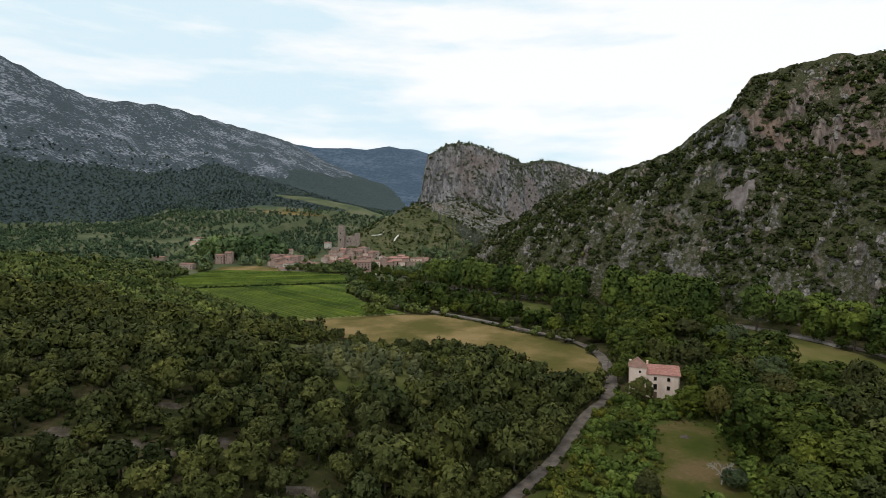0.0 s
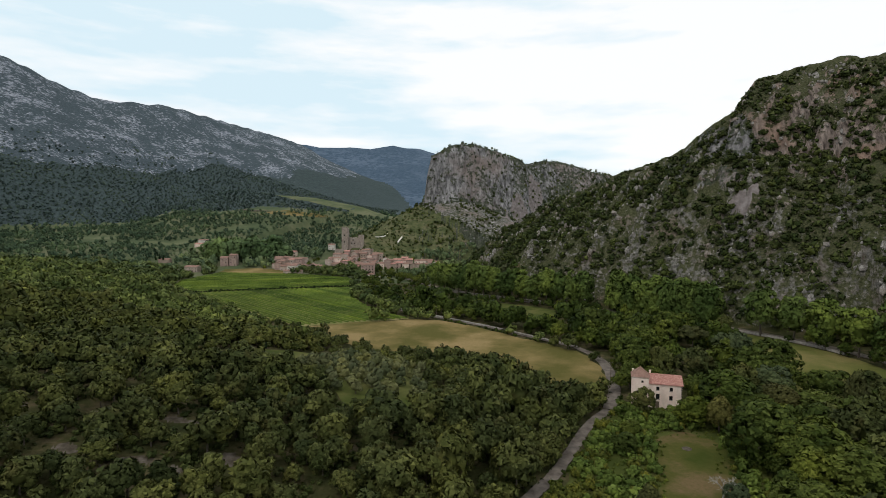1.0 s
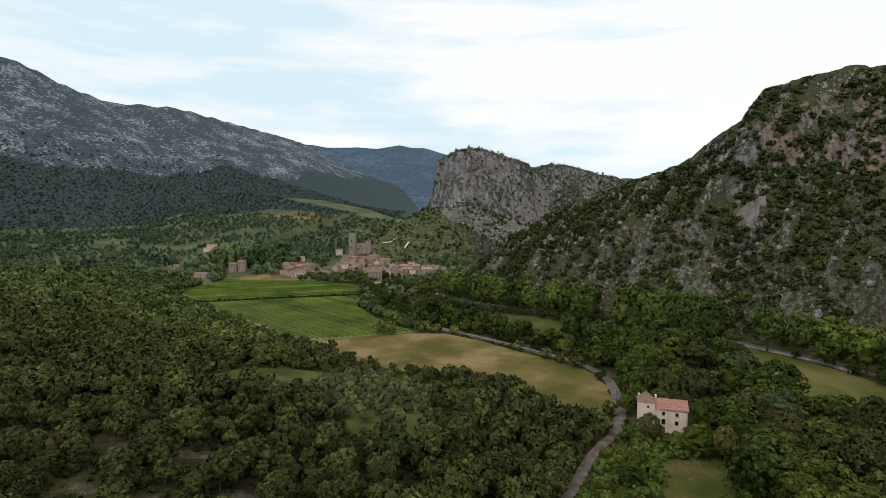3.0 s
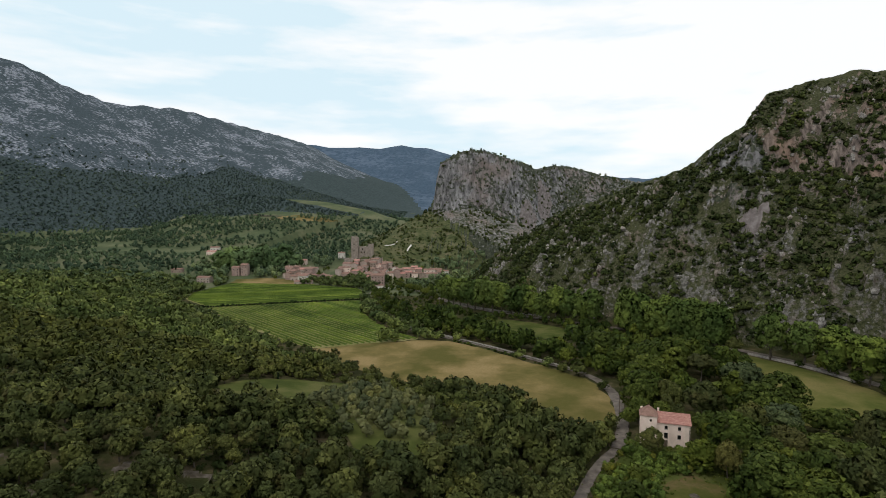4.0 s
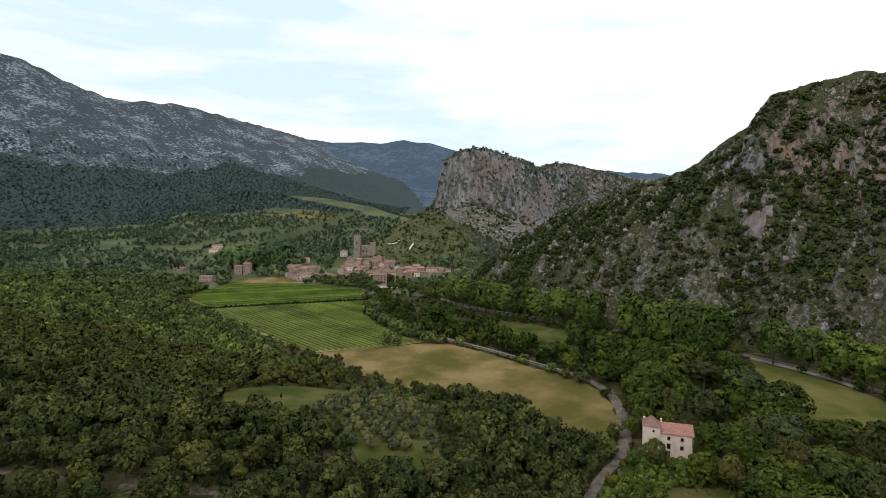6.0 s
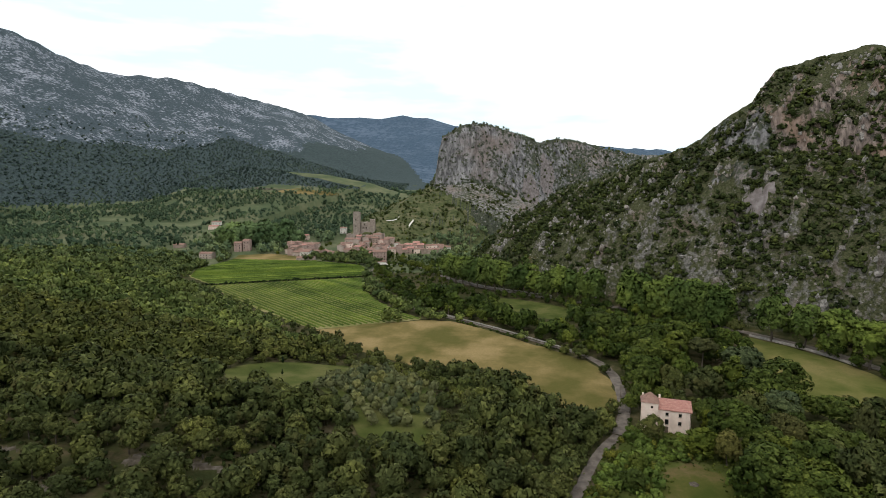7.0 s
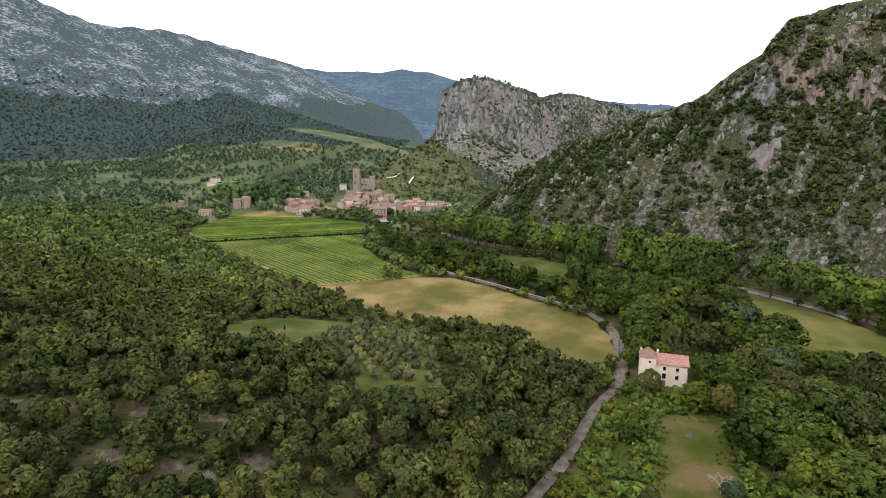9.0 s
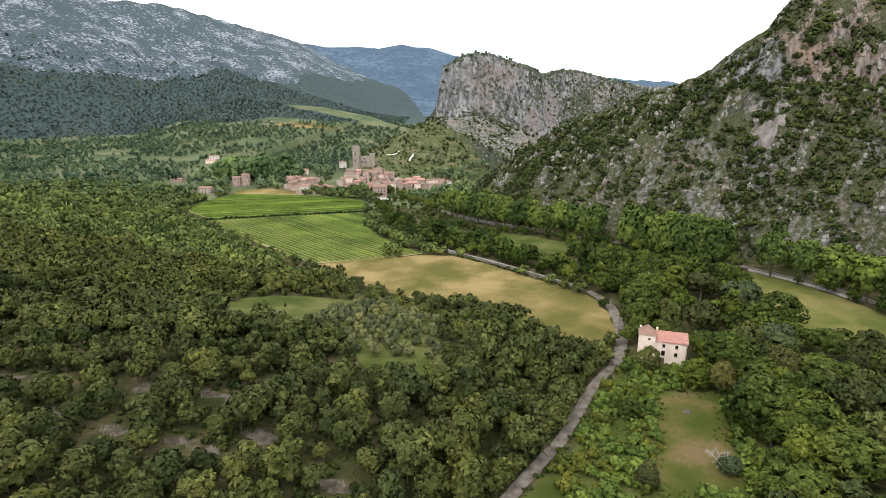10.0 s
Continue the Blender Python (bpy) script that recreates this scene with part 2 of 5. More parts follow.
def vnoise(x, y, seed=0):
    ix, iy = np.floor(x), np.floor(y)
    fx, fy = x - ix, y - iy
    fx, fy = fx * fx * (3 - 2 * fx), fy * fy * (3 - 2 * fy)
    a, b = hash2(ix, iy, seed), hash2(ix + 1, iy, seed)
    c_, d = hash2(ix, iy + 1, seed), hash2(ix + 1, iy + 1, seed)
    return (a + (b - a) * fx) * (1 - fy) + (c_ + (d - c_) * fx) * fy


def fbm(x, y, octaves=5, seed=0, gain=0.5):
    total, amp, norm = 0.0, 1.0, 0.0
    for o in range(octaves):
        total = total + amp * vnoise(x * 2 ** o + 17.3 * o, y * 2 ** o - 9.1 * o, seed + o)
        norm += amp
        amp *= gain
    return total / norm


def near_line(x, y, pts):
    """Distance to a polyline, the place along it (segment + share) and the side (+1 to the left of its way)."""
    best = np.full(np.shape(x), 1e9)
    where, side = np.zeros(np.shape(x)), np.zeros(np.shape(x))
    for i, ((ax, ay), (bx, by)) in enumerate(zip(pts[:-1], pts[1:])):
        dx, dy = bx - ax, by - ay
        k = np.clip(((x - ax) * dx + (y - ay) * dy) / (dx * dx + dy * dy), 0, 1)
        d = np.hypot(x - ax - k * dx, y - ay - k * dy)
        m = d < best
        best = np.where(m, d, best)
        where = np.where(m, i + k, where)
        side = np.where(m, np.sign(dx * (y - ay) - dy * (x - ax)), side)
    return best, where, side


def roof(x, y, rows, profile):
    """The slopes that fall away from a crest; profile gets the distance, whether the place lies behind, and the crest's values there."""
    pts = [(r[0], r[1]) for r in rows]
    d, w, side = near_line(x, y, pts)
    ends = (w <= 0.0) | (w >= len(rows) - 1.0)
    back = (side > 0) & ~ends
    ks = np.arange(len(rows))
    vals = [np.interp(w, ks, [r[j] for r in rows]) for j in range(2, len(rows[0]))]
    return profile(d, back, *vals)


def soft_max(a, b, k):
    h = np.clip(0.5 + 0.5 * (a - b) / k, 0, 1)
    return b + (a - b) * h + k * h * (1 - h)


# foot of the wooded slope on the western side of the valley
TOE = [(-20, -400), (-16, 60), (4, 105), (22, 132), (36, 165), (46, 190), (-8, 232), (-60, 255), (-130, 315), (-215, 420), (-270, 480), (-330, 600), (-420, 800), (-520, 1100), (-700, 2000)]
# crests: x, y, height, then what the profile needs
WEST_RANGE = [(-2600, -200, 560, 1500), (-1900, 800, 560, 1300), (-1480, 1250, 540, 1000), (-1227, 1500, 512, 850), (-1162, 1600, 464, 850), (-1102, 1700, 438, 850),
              (-959, 1850, 450, 900), (-858, 1950, 428, 900), (-738, 2100, 403, 950), (-616, 2300, 379, 1000)]
FAR_RANGE = [(-1700, 2700, 520, 1400), (-776, 2900, 461, 1500), (-563, 2900, 447, 1500), (-411, 2900, 447, 1500), (-295, 2900, 463, 1500), (-139, 2950, 443, 1500),
             (16, 3000, 404, 1500), (400, 3100, 330, 1400), (1200, 3200, 300, 1400)]
# height, drop of the bare face, slope below it
ROCK_CREST = [(-23, 800, 154, 66, 0.5, 11), (-8, 800, 160, 72, 0.5, 12), (4, 805, 170, 82, 0.5, 14), (23, 810, 174, 88, 0.5, 20), (56, 825, 171, 90, 0.5, 32), (103, 850, 156, 84, 0.5, 44),
              (134, 880, 151, 80, 0.5, 50), (164, 905, 158, 76, 0.5, 55), (219, 925, 153, 60, 0.5, 55), (258, 940, 142, 40, 0.5, 50), (291, 960, 139, 24, 0.5, 40), (352, 980, 135, 10, 0.5, 30), (620, 1050, 130, 5, 0.5, 20)]
GREEN_SPUR = [(20, 800, 92, 0.40), (-35, 790, 81, 0.42), (-66, 740, 61, 0.40), (-92, 700, 47, 0.42), (-118, 655, 24, 0.5), (-128, 640, 16, 0.5)]
EAST_HILL = [(4, 575, 12, 0.35), (27, 560, 29, 0.45), (66, 540, 58, 0.52), (96, 520, 79, 0.60), (134, 490, 96, 0.66), (154, 465, 104, 0.72), (178, 440, 114, 0.76), (198, 425, 130, 0.92),
             (219, 415, 149, 1.04), (230, 405, 167, 1.16), (256, 400, 176, 1.13), (286, 390, 178, 1.03), (309, 380, 176, 1.0), (420, 330, 190, 0.9), (640, 180, 200, 0.8), (800, -300, 170, 0.6)]
AVENUE = [(206, 150), (199, 205), (193, 235), (188.5, 253.5), (180, 271), (168, 287), (157, 302), (144, 322), (108, 357), (61.9, 387.4), (38.9, 408.3), (17.8, 426.6), (-5.5, 457.7), (-30, 520), (-60, 570)]
FIELD_SPUR = [(-520, 1290, 128, 0.34), (-388, 1205, 114, 0.26), (-293, 1200, 107, 0.19), (-189, 1180, 87, 0.18), (-151, 1160, 74, 0.18), (-60, 1140, 56, 0.18)]


def valley(x, y):
    return np.interp(y, [-2000, 0, 120, 180, 300, 480, 560, 600, 640, 700, 800, 1000, 1200, 1500, 2200, 3000], [-10, -4, -3, -2.3, 0.3, 0.6, 0.9, 2.5, 7, 13, 19, 34, 48, 72, 130, 200])


def land(x, y, rough=True):
    """Height of the ground."""
    x, y = np.asarray(x, float), np.asarray(y, float)
    z = valley(x, y)
    d, _, side = near_line(x, y, TOE)
    s = np.where(side > 0, d, 0.0)
    west = 0.165 * s + 0.00008 * s * s + 0.10 * np.clip(-130 - x, 0, 500)
    west = np.where(west > 16, 16 + 13 * (1 - np.exp(-(west - 16) / 13)), west)
    fade = np.clip((y - 340) / 230, 0, 1)
    west = west * (1 - 0.78 * fade * fade * (3 - 2 * fade))
    west = np.where(side > 0, west, 0) * np.clip(s / 25, 0, 1)
    west = west + np.clip(s / 15, 0, 1) * (5.0 * np.exp(-((x + 72) ** 2 + (y - 108) ** 2) / 46 ** 2) + 4.0 * np.exp(-(x ** 2 + (y - 135) ** 2) / 34 ** 2))
    z = z + west
    if rough:
        z = z + (fbm(x / 45, y / 45, 3, 5) - 0.5) * 3.0 * np.clip(s / 40, 0, 1)
    z0 = z
    wob = (fbm(x / 90, y / 90, 5, 11) - 0.5) if rough else 0.0
    rib = (fbm(x / 26, y / 26, 4, 31) - 0.5) if rough else 0.0
    fine = np.abs(fbm(x / 13, y / 13, 4, 47) - 0.5) if rough else 0.0

    def power(d, left, zc, w):
        u = np.clip(1 - d / w, 0, 1)
        return zc * u ** 1.35 - 80 * np.clip(1 - 6 * u, 0, 1)
    west_r = roof(x, y, WEST_RANGE, power)
    far_r = roof(x, y, FAR_RANGE, power)
    if rough:
        big = fbm(x / 330, y / 330, 6, 71) - 0.5
        west_r = west_r + 75 * big * np.clip(west_r / 250, 0, 1) * np.clip((430 - west_r) / 120, 0.05, 1)
        far_r = far_r + 70 * big * np.clip(far_r / 250, 0, 1) * np.clip((440 - far_r) / 120, 0.05, 1)

    def face(d, left, zc, drop, slope, reach):
        dd = np.clip(d + np.clip(d / 6, 0, 1) * (14 * wob + 14 * rib + 8 * fine), 0, None)
        c = drop * np.clip(dd / reach, 0, 1)
        front = zc - c - slope * dd
        back = zc - 0.35 * d
        return np.where(left, back, front)
    shard = np.abs(fbm(x / 6, y / 9, 4, 59) - 0.5) if rough else 0.0
    rock = roof(x, y, ROCK_CREST, face) + 8 * rib - 8 * fine - 11 * shard + 5

    def plain(d, left, zc, slope):
        return zc - slope * d
    green = roof(x, y, GREEN_SPUR, plain) + 3 * wob
    spur = roof(x, y, FIELD_SPUR, plain)

    ad, _, aside = near_line(x, y, AVENUE)

    def hill(d, left, zc, slope):
        v = zc - np.where(left, 0.55, slope) * d
        v = np.where(v < 42, 42 - (42 - v) * 1.6, v)
        return np.where((aside > 0) & (y < 480), -60, np.minimum(v, z0 + 1.8 * (ad - 9) - 4))
    east = roof(x, y, EAST_HILL, hill)
    if rough:
        rel = np.clip((east - z0) / 40, 0, 1)
        # strata run down the slope towards the village: ribs of rock with hollows between them
        u, v = 0.80 * x + 0.60 * y, -0.60 * x + 0.80 * y
        strata = 1 - 2 * np.abs(fbm(u / 60, v / 15, 4, 83) - 0.5)
        knob = np.abs(fbm(x / 5, y / 5, 3, 89) - 0.5)
        below = np.clip(near_line(x, y, [(r[0], r[1]) for r in EAST_HILL])[0] / 22 - 0.1, 0, 1)
        east = east + rel * (14 * wob + 9 * rib - 9 * fine + 0.5) + rel * below * (30 * np.clip(strata - 0.82, 0, 1) - 2.2 - 5 * knob)
        # bare ledges near the top: the slope is hollowed out below them
        k = np.clip((x - 178) / 25, 0, 1) * rel
        east = east - k * 13 * np.exp(-((east - 114 - 16 * wob) / 11) ** 2)
    for other, k in ((west_r, 30), (far_r, 30), (spur, 15), (green, 6), (rock, 3), (east, 4)):
        z = soft_max(other, z, k)
    return z


def zone(x, y):
    """0 valley, 1 east hill, 2 rock, 3 western range, 4 far range, 5 green spur."""
    x, y = np.asarray(x, float), np.asarray(y, float)
    z = land(x, y, False)
    base = valley(x, y)
    d, _, side = near_line(x, y, TOE)
    out = np.zeros(np.shape(x), int)
    lin = lambda d, left, zc, s: zc - s * d
    out = np.where(roof(x, y, GREEN_SPUR, lin) > base + 3, 5, out)
    rk = roof(x, y, ROCK_CREST, lambda d, left, zc, drop, s, reach: zc - np.where(left, 0.35, s) * d - np.where(left, 0, drop * np.clip(d / reach, 0, 1)))
    out = np.where((rk > base + 14) & (rk > roof(x, y, GREEN_SPUR, lin) - 3), 2, out)
    ea = roof(x, y, EAST_HILL, lambda d, left, zc, s: zc - np.where(left, 0.55, s) * d)
    ad, _, aside = near_line(x, y, AVENUE)
    out = np.where((z > base + 2.0) & (ea > rk) & (ea > -10) & ((aside < 0) | (y > 480)) & ((x > 60) | (y > 440)) & (x > -20), 1, out)
    pw = lambda d, left, zc, w: zc * np.clip(1 - d / w, 0, 1) ** 1.35
    we, fa = roof(x, y, WEST_RANGE, pw), roof(x, y, FAR_RANGE, pw)
    out = np.where((out == 0) & (y > 470 + 40 * fbm(x / 40, y / 40, 2, 9)), 7, out)
    rest = (out == 0) | (out == 7)
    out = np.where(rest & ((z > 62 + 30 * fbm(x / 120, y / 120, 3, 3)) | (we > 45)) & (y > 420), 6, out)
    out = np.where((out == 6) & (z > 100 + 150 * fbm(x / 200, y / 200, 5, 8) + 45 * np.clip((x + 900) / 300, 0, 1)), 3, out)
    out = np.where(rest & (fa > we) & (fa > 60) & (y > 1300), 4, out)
    return out


# ---------------------------------------------------------------- mesh tools
rng = np.random.default_rng(7)


def raw_mesh(name, verts, tris, mats, index=None, normals=None):
    """A mesh from arrays of corners and triangles."""
    me = bpy.data.meshes.new(name)
    verts, tris = np.asarray(verts, np.float32), np.asarray(tris, np.int32)
    me.vertices.add(len(verts))
    me.vertices.foreach_set("co", verts.ravel())
    me.loops.add(tris.size)
    me.loops.foreach_set("vertex_index", tris.ravel())
    me.polygons.add(len(tris))
    me.polygons.foreach_set("loop_start", np.arange(0, tris.size, 3, dtype=np.int32))
    for m in mats:
        me.materials.append(m)
    if index is not None:
        me.polygons.foreach_set("material_index", np.asarray(index, np.int32))
    me.update(calc_edges=True)
    if normals is not None:
        me.attributes.new("custom_normal", "FLOAT_VECTOR", "POINT").data.foreach_set("vector", np.asarray(normals, np.float32).ravel())
    return me


def from_bm(name, bm, *mats):
    me = bpy.data.meshes.new(name)
    bm.to_mesh(me)
    bm.free()
    for m in mats:
        me.materials.append(m)
    return me


def part(name, bm, material, parent, label=""):
    """One mesh object under a thing or a part."""
    ob = new(name, from_bm(name, bm, material))
    ob.parent = parent
    return tagged(ob, label) if label else ob


def thing(name, at, label, category, group="", turn=0.0, kind=""):
    ob = new(name)
    ob.empty_display_size = 0.3
    ob.matrix_basis = pose(at[0], at[1], at[2], 0, 0, turn)
    return tagged(ob, label, category, group, kind)


def box(bm, x0, y0, z0, x1, y1, z1):
    m = Matrix.LocRotScale(((x0 + x1) / 2, (y0 + y1) / 2, (z0 + z1) / 2), None, (abs(x1 - x0), abs(y1 - y0), abs(z1 - z0)))
    bmesh.ops.create_cube(bm, size=1, matrix=m)
    return bm


def boxed(x0, y0, z0, x1, y1, z1):
    return box(bmesh.new(), x0, y0, z0, x1, y1, z1)


def hgt(x, y):
    return float(land(x, y))


def inside(x, y, poly):
    x, y = np.asarray(x, float), np.asarray(y, float)
    res = np.zeros(x.shape, bool)
    for (ax, ay), (bx, by) in zip(poly, poly[1:] + poly[:1]):
        cross = (ay > y) != (by > y)
        with np.errstate(divide="ignore", invalid="ignore"):
            xi = (bx - ax) * (y - ay) / (by - ay if by != ay else 1e-9) + ax
        res ^= cross & (x < xi)
    return res


# ---------------------------------------------------------------- ground: one sheet out to the horizon
th = np.concatenate([np.arange(-57, -3, 0.28), np.arange(-3, 42, 0.16), np.arange(42, 57.01, 0.3), np.arange(62, 303, 5.0)])
radii = [12.0]
while radii[-1] < 4850:
    r = radii[-1]
    radii.append(r * (1.005 if 260 < r < 520 else 1.0042 if 770 < r < 1000 else 1.012 if 1000 < r < 2500 or 80 < r < 190 else 1.018))
rad = np.array(radii)
A, R = np.meshgrid(np.radians(th), rad)
gx, gy = R * np.sin(A), R * np.cos(A)
gz = land(gx, gy)
nr, nt = gx.shape
verts = np.concatenate([np.stack([gx, gy, gz], -1).reshape(-1, 3), [[0, 0, hgt(0, 0)]]])
i, j = np.meshgrid(np.arange(nr - 1), np.arange(nt), indexing="ij")
a, b = i * nt + j, i * nt + (j + 1) % nt
c_, d_ = a + nt, b + nt
tris = np.concatenate([np.stack([a, d_, c_], -1).reshape(-1, 3), np.stack([a, b, d_], -1).reshape(-1, 3)])
fan = np.stack([np.full(nt, nr * nt), (np.arange(nt) + 1) % nt, np.arange(nt)], -1)
tris = np.concatenate([tris[:, ::-1], fan])
mid = verts[tris].mean(1)
jit = 5.0
zi = zone(mid[:, 0] + jit * (fbm(mid[:, 0] / 9, mid[:, 1] / 9, 2, 91) - 0.5) * 2, mid[:, 1])
# bare rock where it is steep below the crest, grass where it is not
e1, e2 = verts[tris[:, 1]] - verts[tris[:, 0]], verts[tris[:, 2]] - verts[tris[:, 0]]
nrm = np.cross(e1, e2)
flat = np.abs(nrm[:, 2]) / np.linalg.norm(nrm, axis=1)
spur_face = (((zi == 2) | (zi == 5)) & (mid[:, 1] > 640)) | ((zi != 1) & (mid[:, 0] > -30) & (mid[:, 0] < 260) & (mid[:, 1] > 620) & (mid[:, 1] < 960))
rock_foot = near_line(mid[:, 0], mid[:, 1], [(-60, 830), (-33, 783), (-8, 755), (20, 723), (37, 693), (50, 670), (60, 620)])[2] > 0
zi = np.where(spur_face, np.where(flat < 0.70, 2, np.where(rock_foot, 11, 5)), zi)
zi = np.where((zi == 1) & (flat < 0.52) & (mid[:, 2] > 85), np.where(mid[:, 0] > 212, 8, 2), zi)
# fans of scree on the hillside and under the rock, bare strips between the oaks
SCREE = [(184, 352), (189, 350), (193, 346), (198.5, 344), (198.5, 341), (194, 340.5), (191, 338), (188, 338), (187, 344), (185, 348)]
CHUTES = [[(132, 864), (152, 878), (156, 866), (146, 842), (132, 826), (126, 830)], [(98, 812), (112, 826), (124, 822), (118, 800), (104, 790)], [(82, 792), (92, 806), (98, 796), (92, 774), (80, 770)]]
OPEN_SOIL = [(-112, 120, 7, 2.6), (-101, 120.5, 5, 2.8), (-78, 121, 3.2, 4.5), (-62, 123, 7, 2.4), (-46, 111, 4.2, 4.2), (-62, 104, 4.2, 2.6), (-56, 103, 4, 2), (-26.5, 101, 4, 3.4), (-76, 105, 4, 2.2), (-92, 108, 6, 2.5)]
mx_ = mid[:, 0] + 2.6 * (fbm(mid[:, 0] / 3, mid[:, 1] / 3, 3, 93) - 0.5)
my_ = mid[:, 1] + 2.6 * (fbm(mid[:, 0] / 3, mid[:, 1] / 3, 3, 94) - 0.5)
zi = np.where(inside(mx_, my_, SCREE), 9, zi)
for poly in CHUTES:
    zi = np.where(inside(mx_ + 1.5 * (mx_ - mid[:, 0]), my_ + 1.5 * (my_ - mid[:, 1]), poly), 9, zi)
for ox, oy, ax, ay in OPEN_SOIL:
    zi = np.where(((mx_ - ox) / ax) ** 2 + ((my_ - oy) / (0.62 * ay)) ** 2 < 0.15 + 1.3 * fbm(mid[:, 0] / 2.2, mid[:, 1] / 2.2, 3, 96), 10, zi)
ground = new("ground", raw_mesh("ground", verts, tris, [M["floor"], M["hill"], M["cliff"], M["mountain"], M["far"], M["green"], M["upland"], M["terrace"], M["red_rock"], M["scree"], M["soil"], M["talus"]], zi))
nz = ground.data.polygons[0].normal.z
if nz < 0:
    ground.data.flip_normals()
ground.data.polygons.foreach_set("use_smooth", np.ones(len(tris), bool))
tagged(ground, "valley floor, wooded slopes and bare limestone mountains", "ground", kind="structure")

# ---------------------------------------------------------------- plots of land
LANE = [(2, 92), (10.5, 106), (18, 116.5), (26.7, 128.3), (32.9, 139.4), (38, 149.7), (44, 161.2), (54.8, 174.8), (61.6, 190.5), (65.2, 204.4), (68.4, 222), (68.6, 240), (63, 254), (54.4, 263.6), (39.2, 279.4),
        (19.3, 301.9), (-4, 323.9), (-26.6, 343), (-45.5, 377.6), (-64, 419.7), (-74.6, 458), (-81.8, 486.7), (-84, 520), (-80, 552)]
VINE_NEAR = [(-207, 427), (-150, 449), (-84, 469), (-78, 440), (-71, 406), (-57, 372), (-43, 348), (-22, 321), (-50, 310), (-84, 297), (-128, 340)]
VINE_FAR = [(-244, 471), (-258, 510), (-250, 578), (-154, 570), (-99, 540), (-88, 514), (-87, 480), (-150, 457), (-207, 434)]
DRY_STRIP = [(-250, 579), (-254, 606), (-215, 612), (-165, 592), (-154, 571)]
MEADOW = [(-84, 295), (-58, 308), (-21, 319), (-4, 317), (17, 298), (37, 275), (52, 258), (63, 245), (65.5, 222), (63, 204), (57, 189), (48, 180), (38, 190), (24, 214), (0, 228), (-30, 246), (-60, 268)]
OLIVE = [(-96, 205), (-91, 216), (-78, 228), (-52, 236), (-29, 228), (-10, 208), (-7, 180), (-4, 156), (-10, 146), (-19, 143), (-30, 150), (-38, 166), (-50, 184), (-62, 182), (-80, 182)]
EAST_MEADOW = [(148, 296), (160, 286), (172, 268), (180, 250), (184, 232), (184, 200), (172, 186), (140, 184), (130, 196), (140, 230)]
GREEN_MEADOW = [(26, 388), (48, 378), (72, 356), (74, 335), (64, 322), (34, 330)]
CLEARING = [(62, 153), (70, 156), (78, 152), (78, 142), (73, 132), (72, 122), (67, 112), (58, 107), (48, 110), (49, 120), (54, 130), (55, 141), (60, 147)]


def plot(name, poly, material, label, category, lift=0.25, step=5.0, rag=2.0):
    """A piece of farmland laid over the ground, with a soft edge."""
    pts, edges = [], []
    nv = len(poly)
    for k in range(nv):
        (ax, ay), (bx, by) = poly[k], poly[(k + 1) % nv]
        m = max(1, int(math.hypot(bx - ax, by - ay) / min(step, 2.5)))
        for q in range(m):
            t = q / m
            px, py = ax + (bx - ax) * t, ay + (by - ay) * t
            pts.append((px + rag * (vnoise(np.array(px / 4.0), np.array(py / 4.0), 7) - 0.5), py + rag * (vnoise(np.array(px / 4.0), np.array(py / 4.0), 8) - 0.5)))
    edges = [(k, (k + 1) % len(pts)) for k in range(len(pts))]
    xs, ys = [p[0] for p in poly], [p[1] for p in poly]
    g = np.stack(np.meshgrid(np.arange(min(xs), max(xs), step), np.arange(min(ys), max(ys), step)), -1).reshape(-1, 2)
    g = g[inside(g[:, 0], g[:, 1], poly)]
    from mathutils import geometry
    out = geometry.delaunay_2d_cdt([Vector(p) for p in pts] + [Vector(p) for p in g], edges, [], 1, 0.01)
    v2 = np.array([tuple(p) for p in out[0]])
    z = land(v2[:, 0], v2[:, 1]) + lift
    me = raw_mesh(name, np.column_stack([v2, z]), [tuple(f) for f in out[2]], [material])
    if me.polygons[0].normal.z < 0:
        me.flip_normals()
    return tagged(new(name, me), label, category, kind="structure")


plot("vineyard_ground", VINE_NEAR, M["vine_soil"], "pale grassy soil between the vine rows", "field")
plot("vineyard_ground", VINE_FAR, M["vine_soil"], "grassy soil of the vineyard by the village", "field")
plot("dry_field", DRY_STRIP, M["meadow"], "strip of dry yellow grass behind the vines", "field")
plot("meadow", MEADOW, M["meadow"], "hay meadow of dry yellow-brown grass", "field")
plot("olive_ground", OLIVE, M["lawn"], "green grass under the olive trees", "field")
plot("meadow", EAST_MEADOW, M["pasture"], "small yellowish meadow below the road", "field")
plot("meadow", GREEN_MEADOW, M["lawn"], "small green meadow beside the avenue", "field")
plot("clearing", CLEARING, M["clearing"], "grassy clearing with a bare brown patch", "clearing", rag=4.0)
VERGE = [(15, 106), (29.5, 127), (41, 149), (47, 160), (60, 178), (86, 176), (92, 150), (84, 122), (72, 100), (40, 92), (14, 94)]
plot("rough_grass", VERGE, M["lawn"], "rough green grass between the lane and the clearing", "grass", 0.12, rag=4.0)


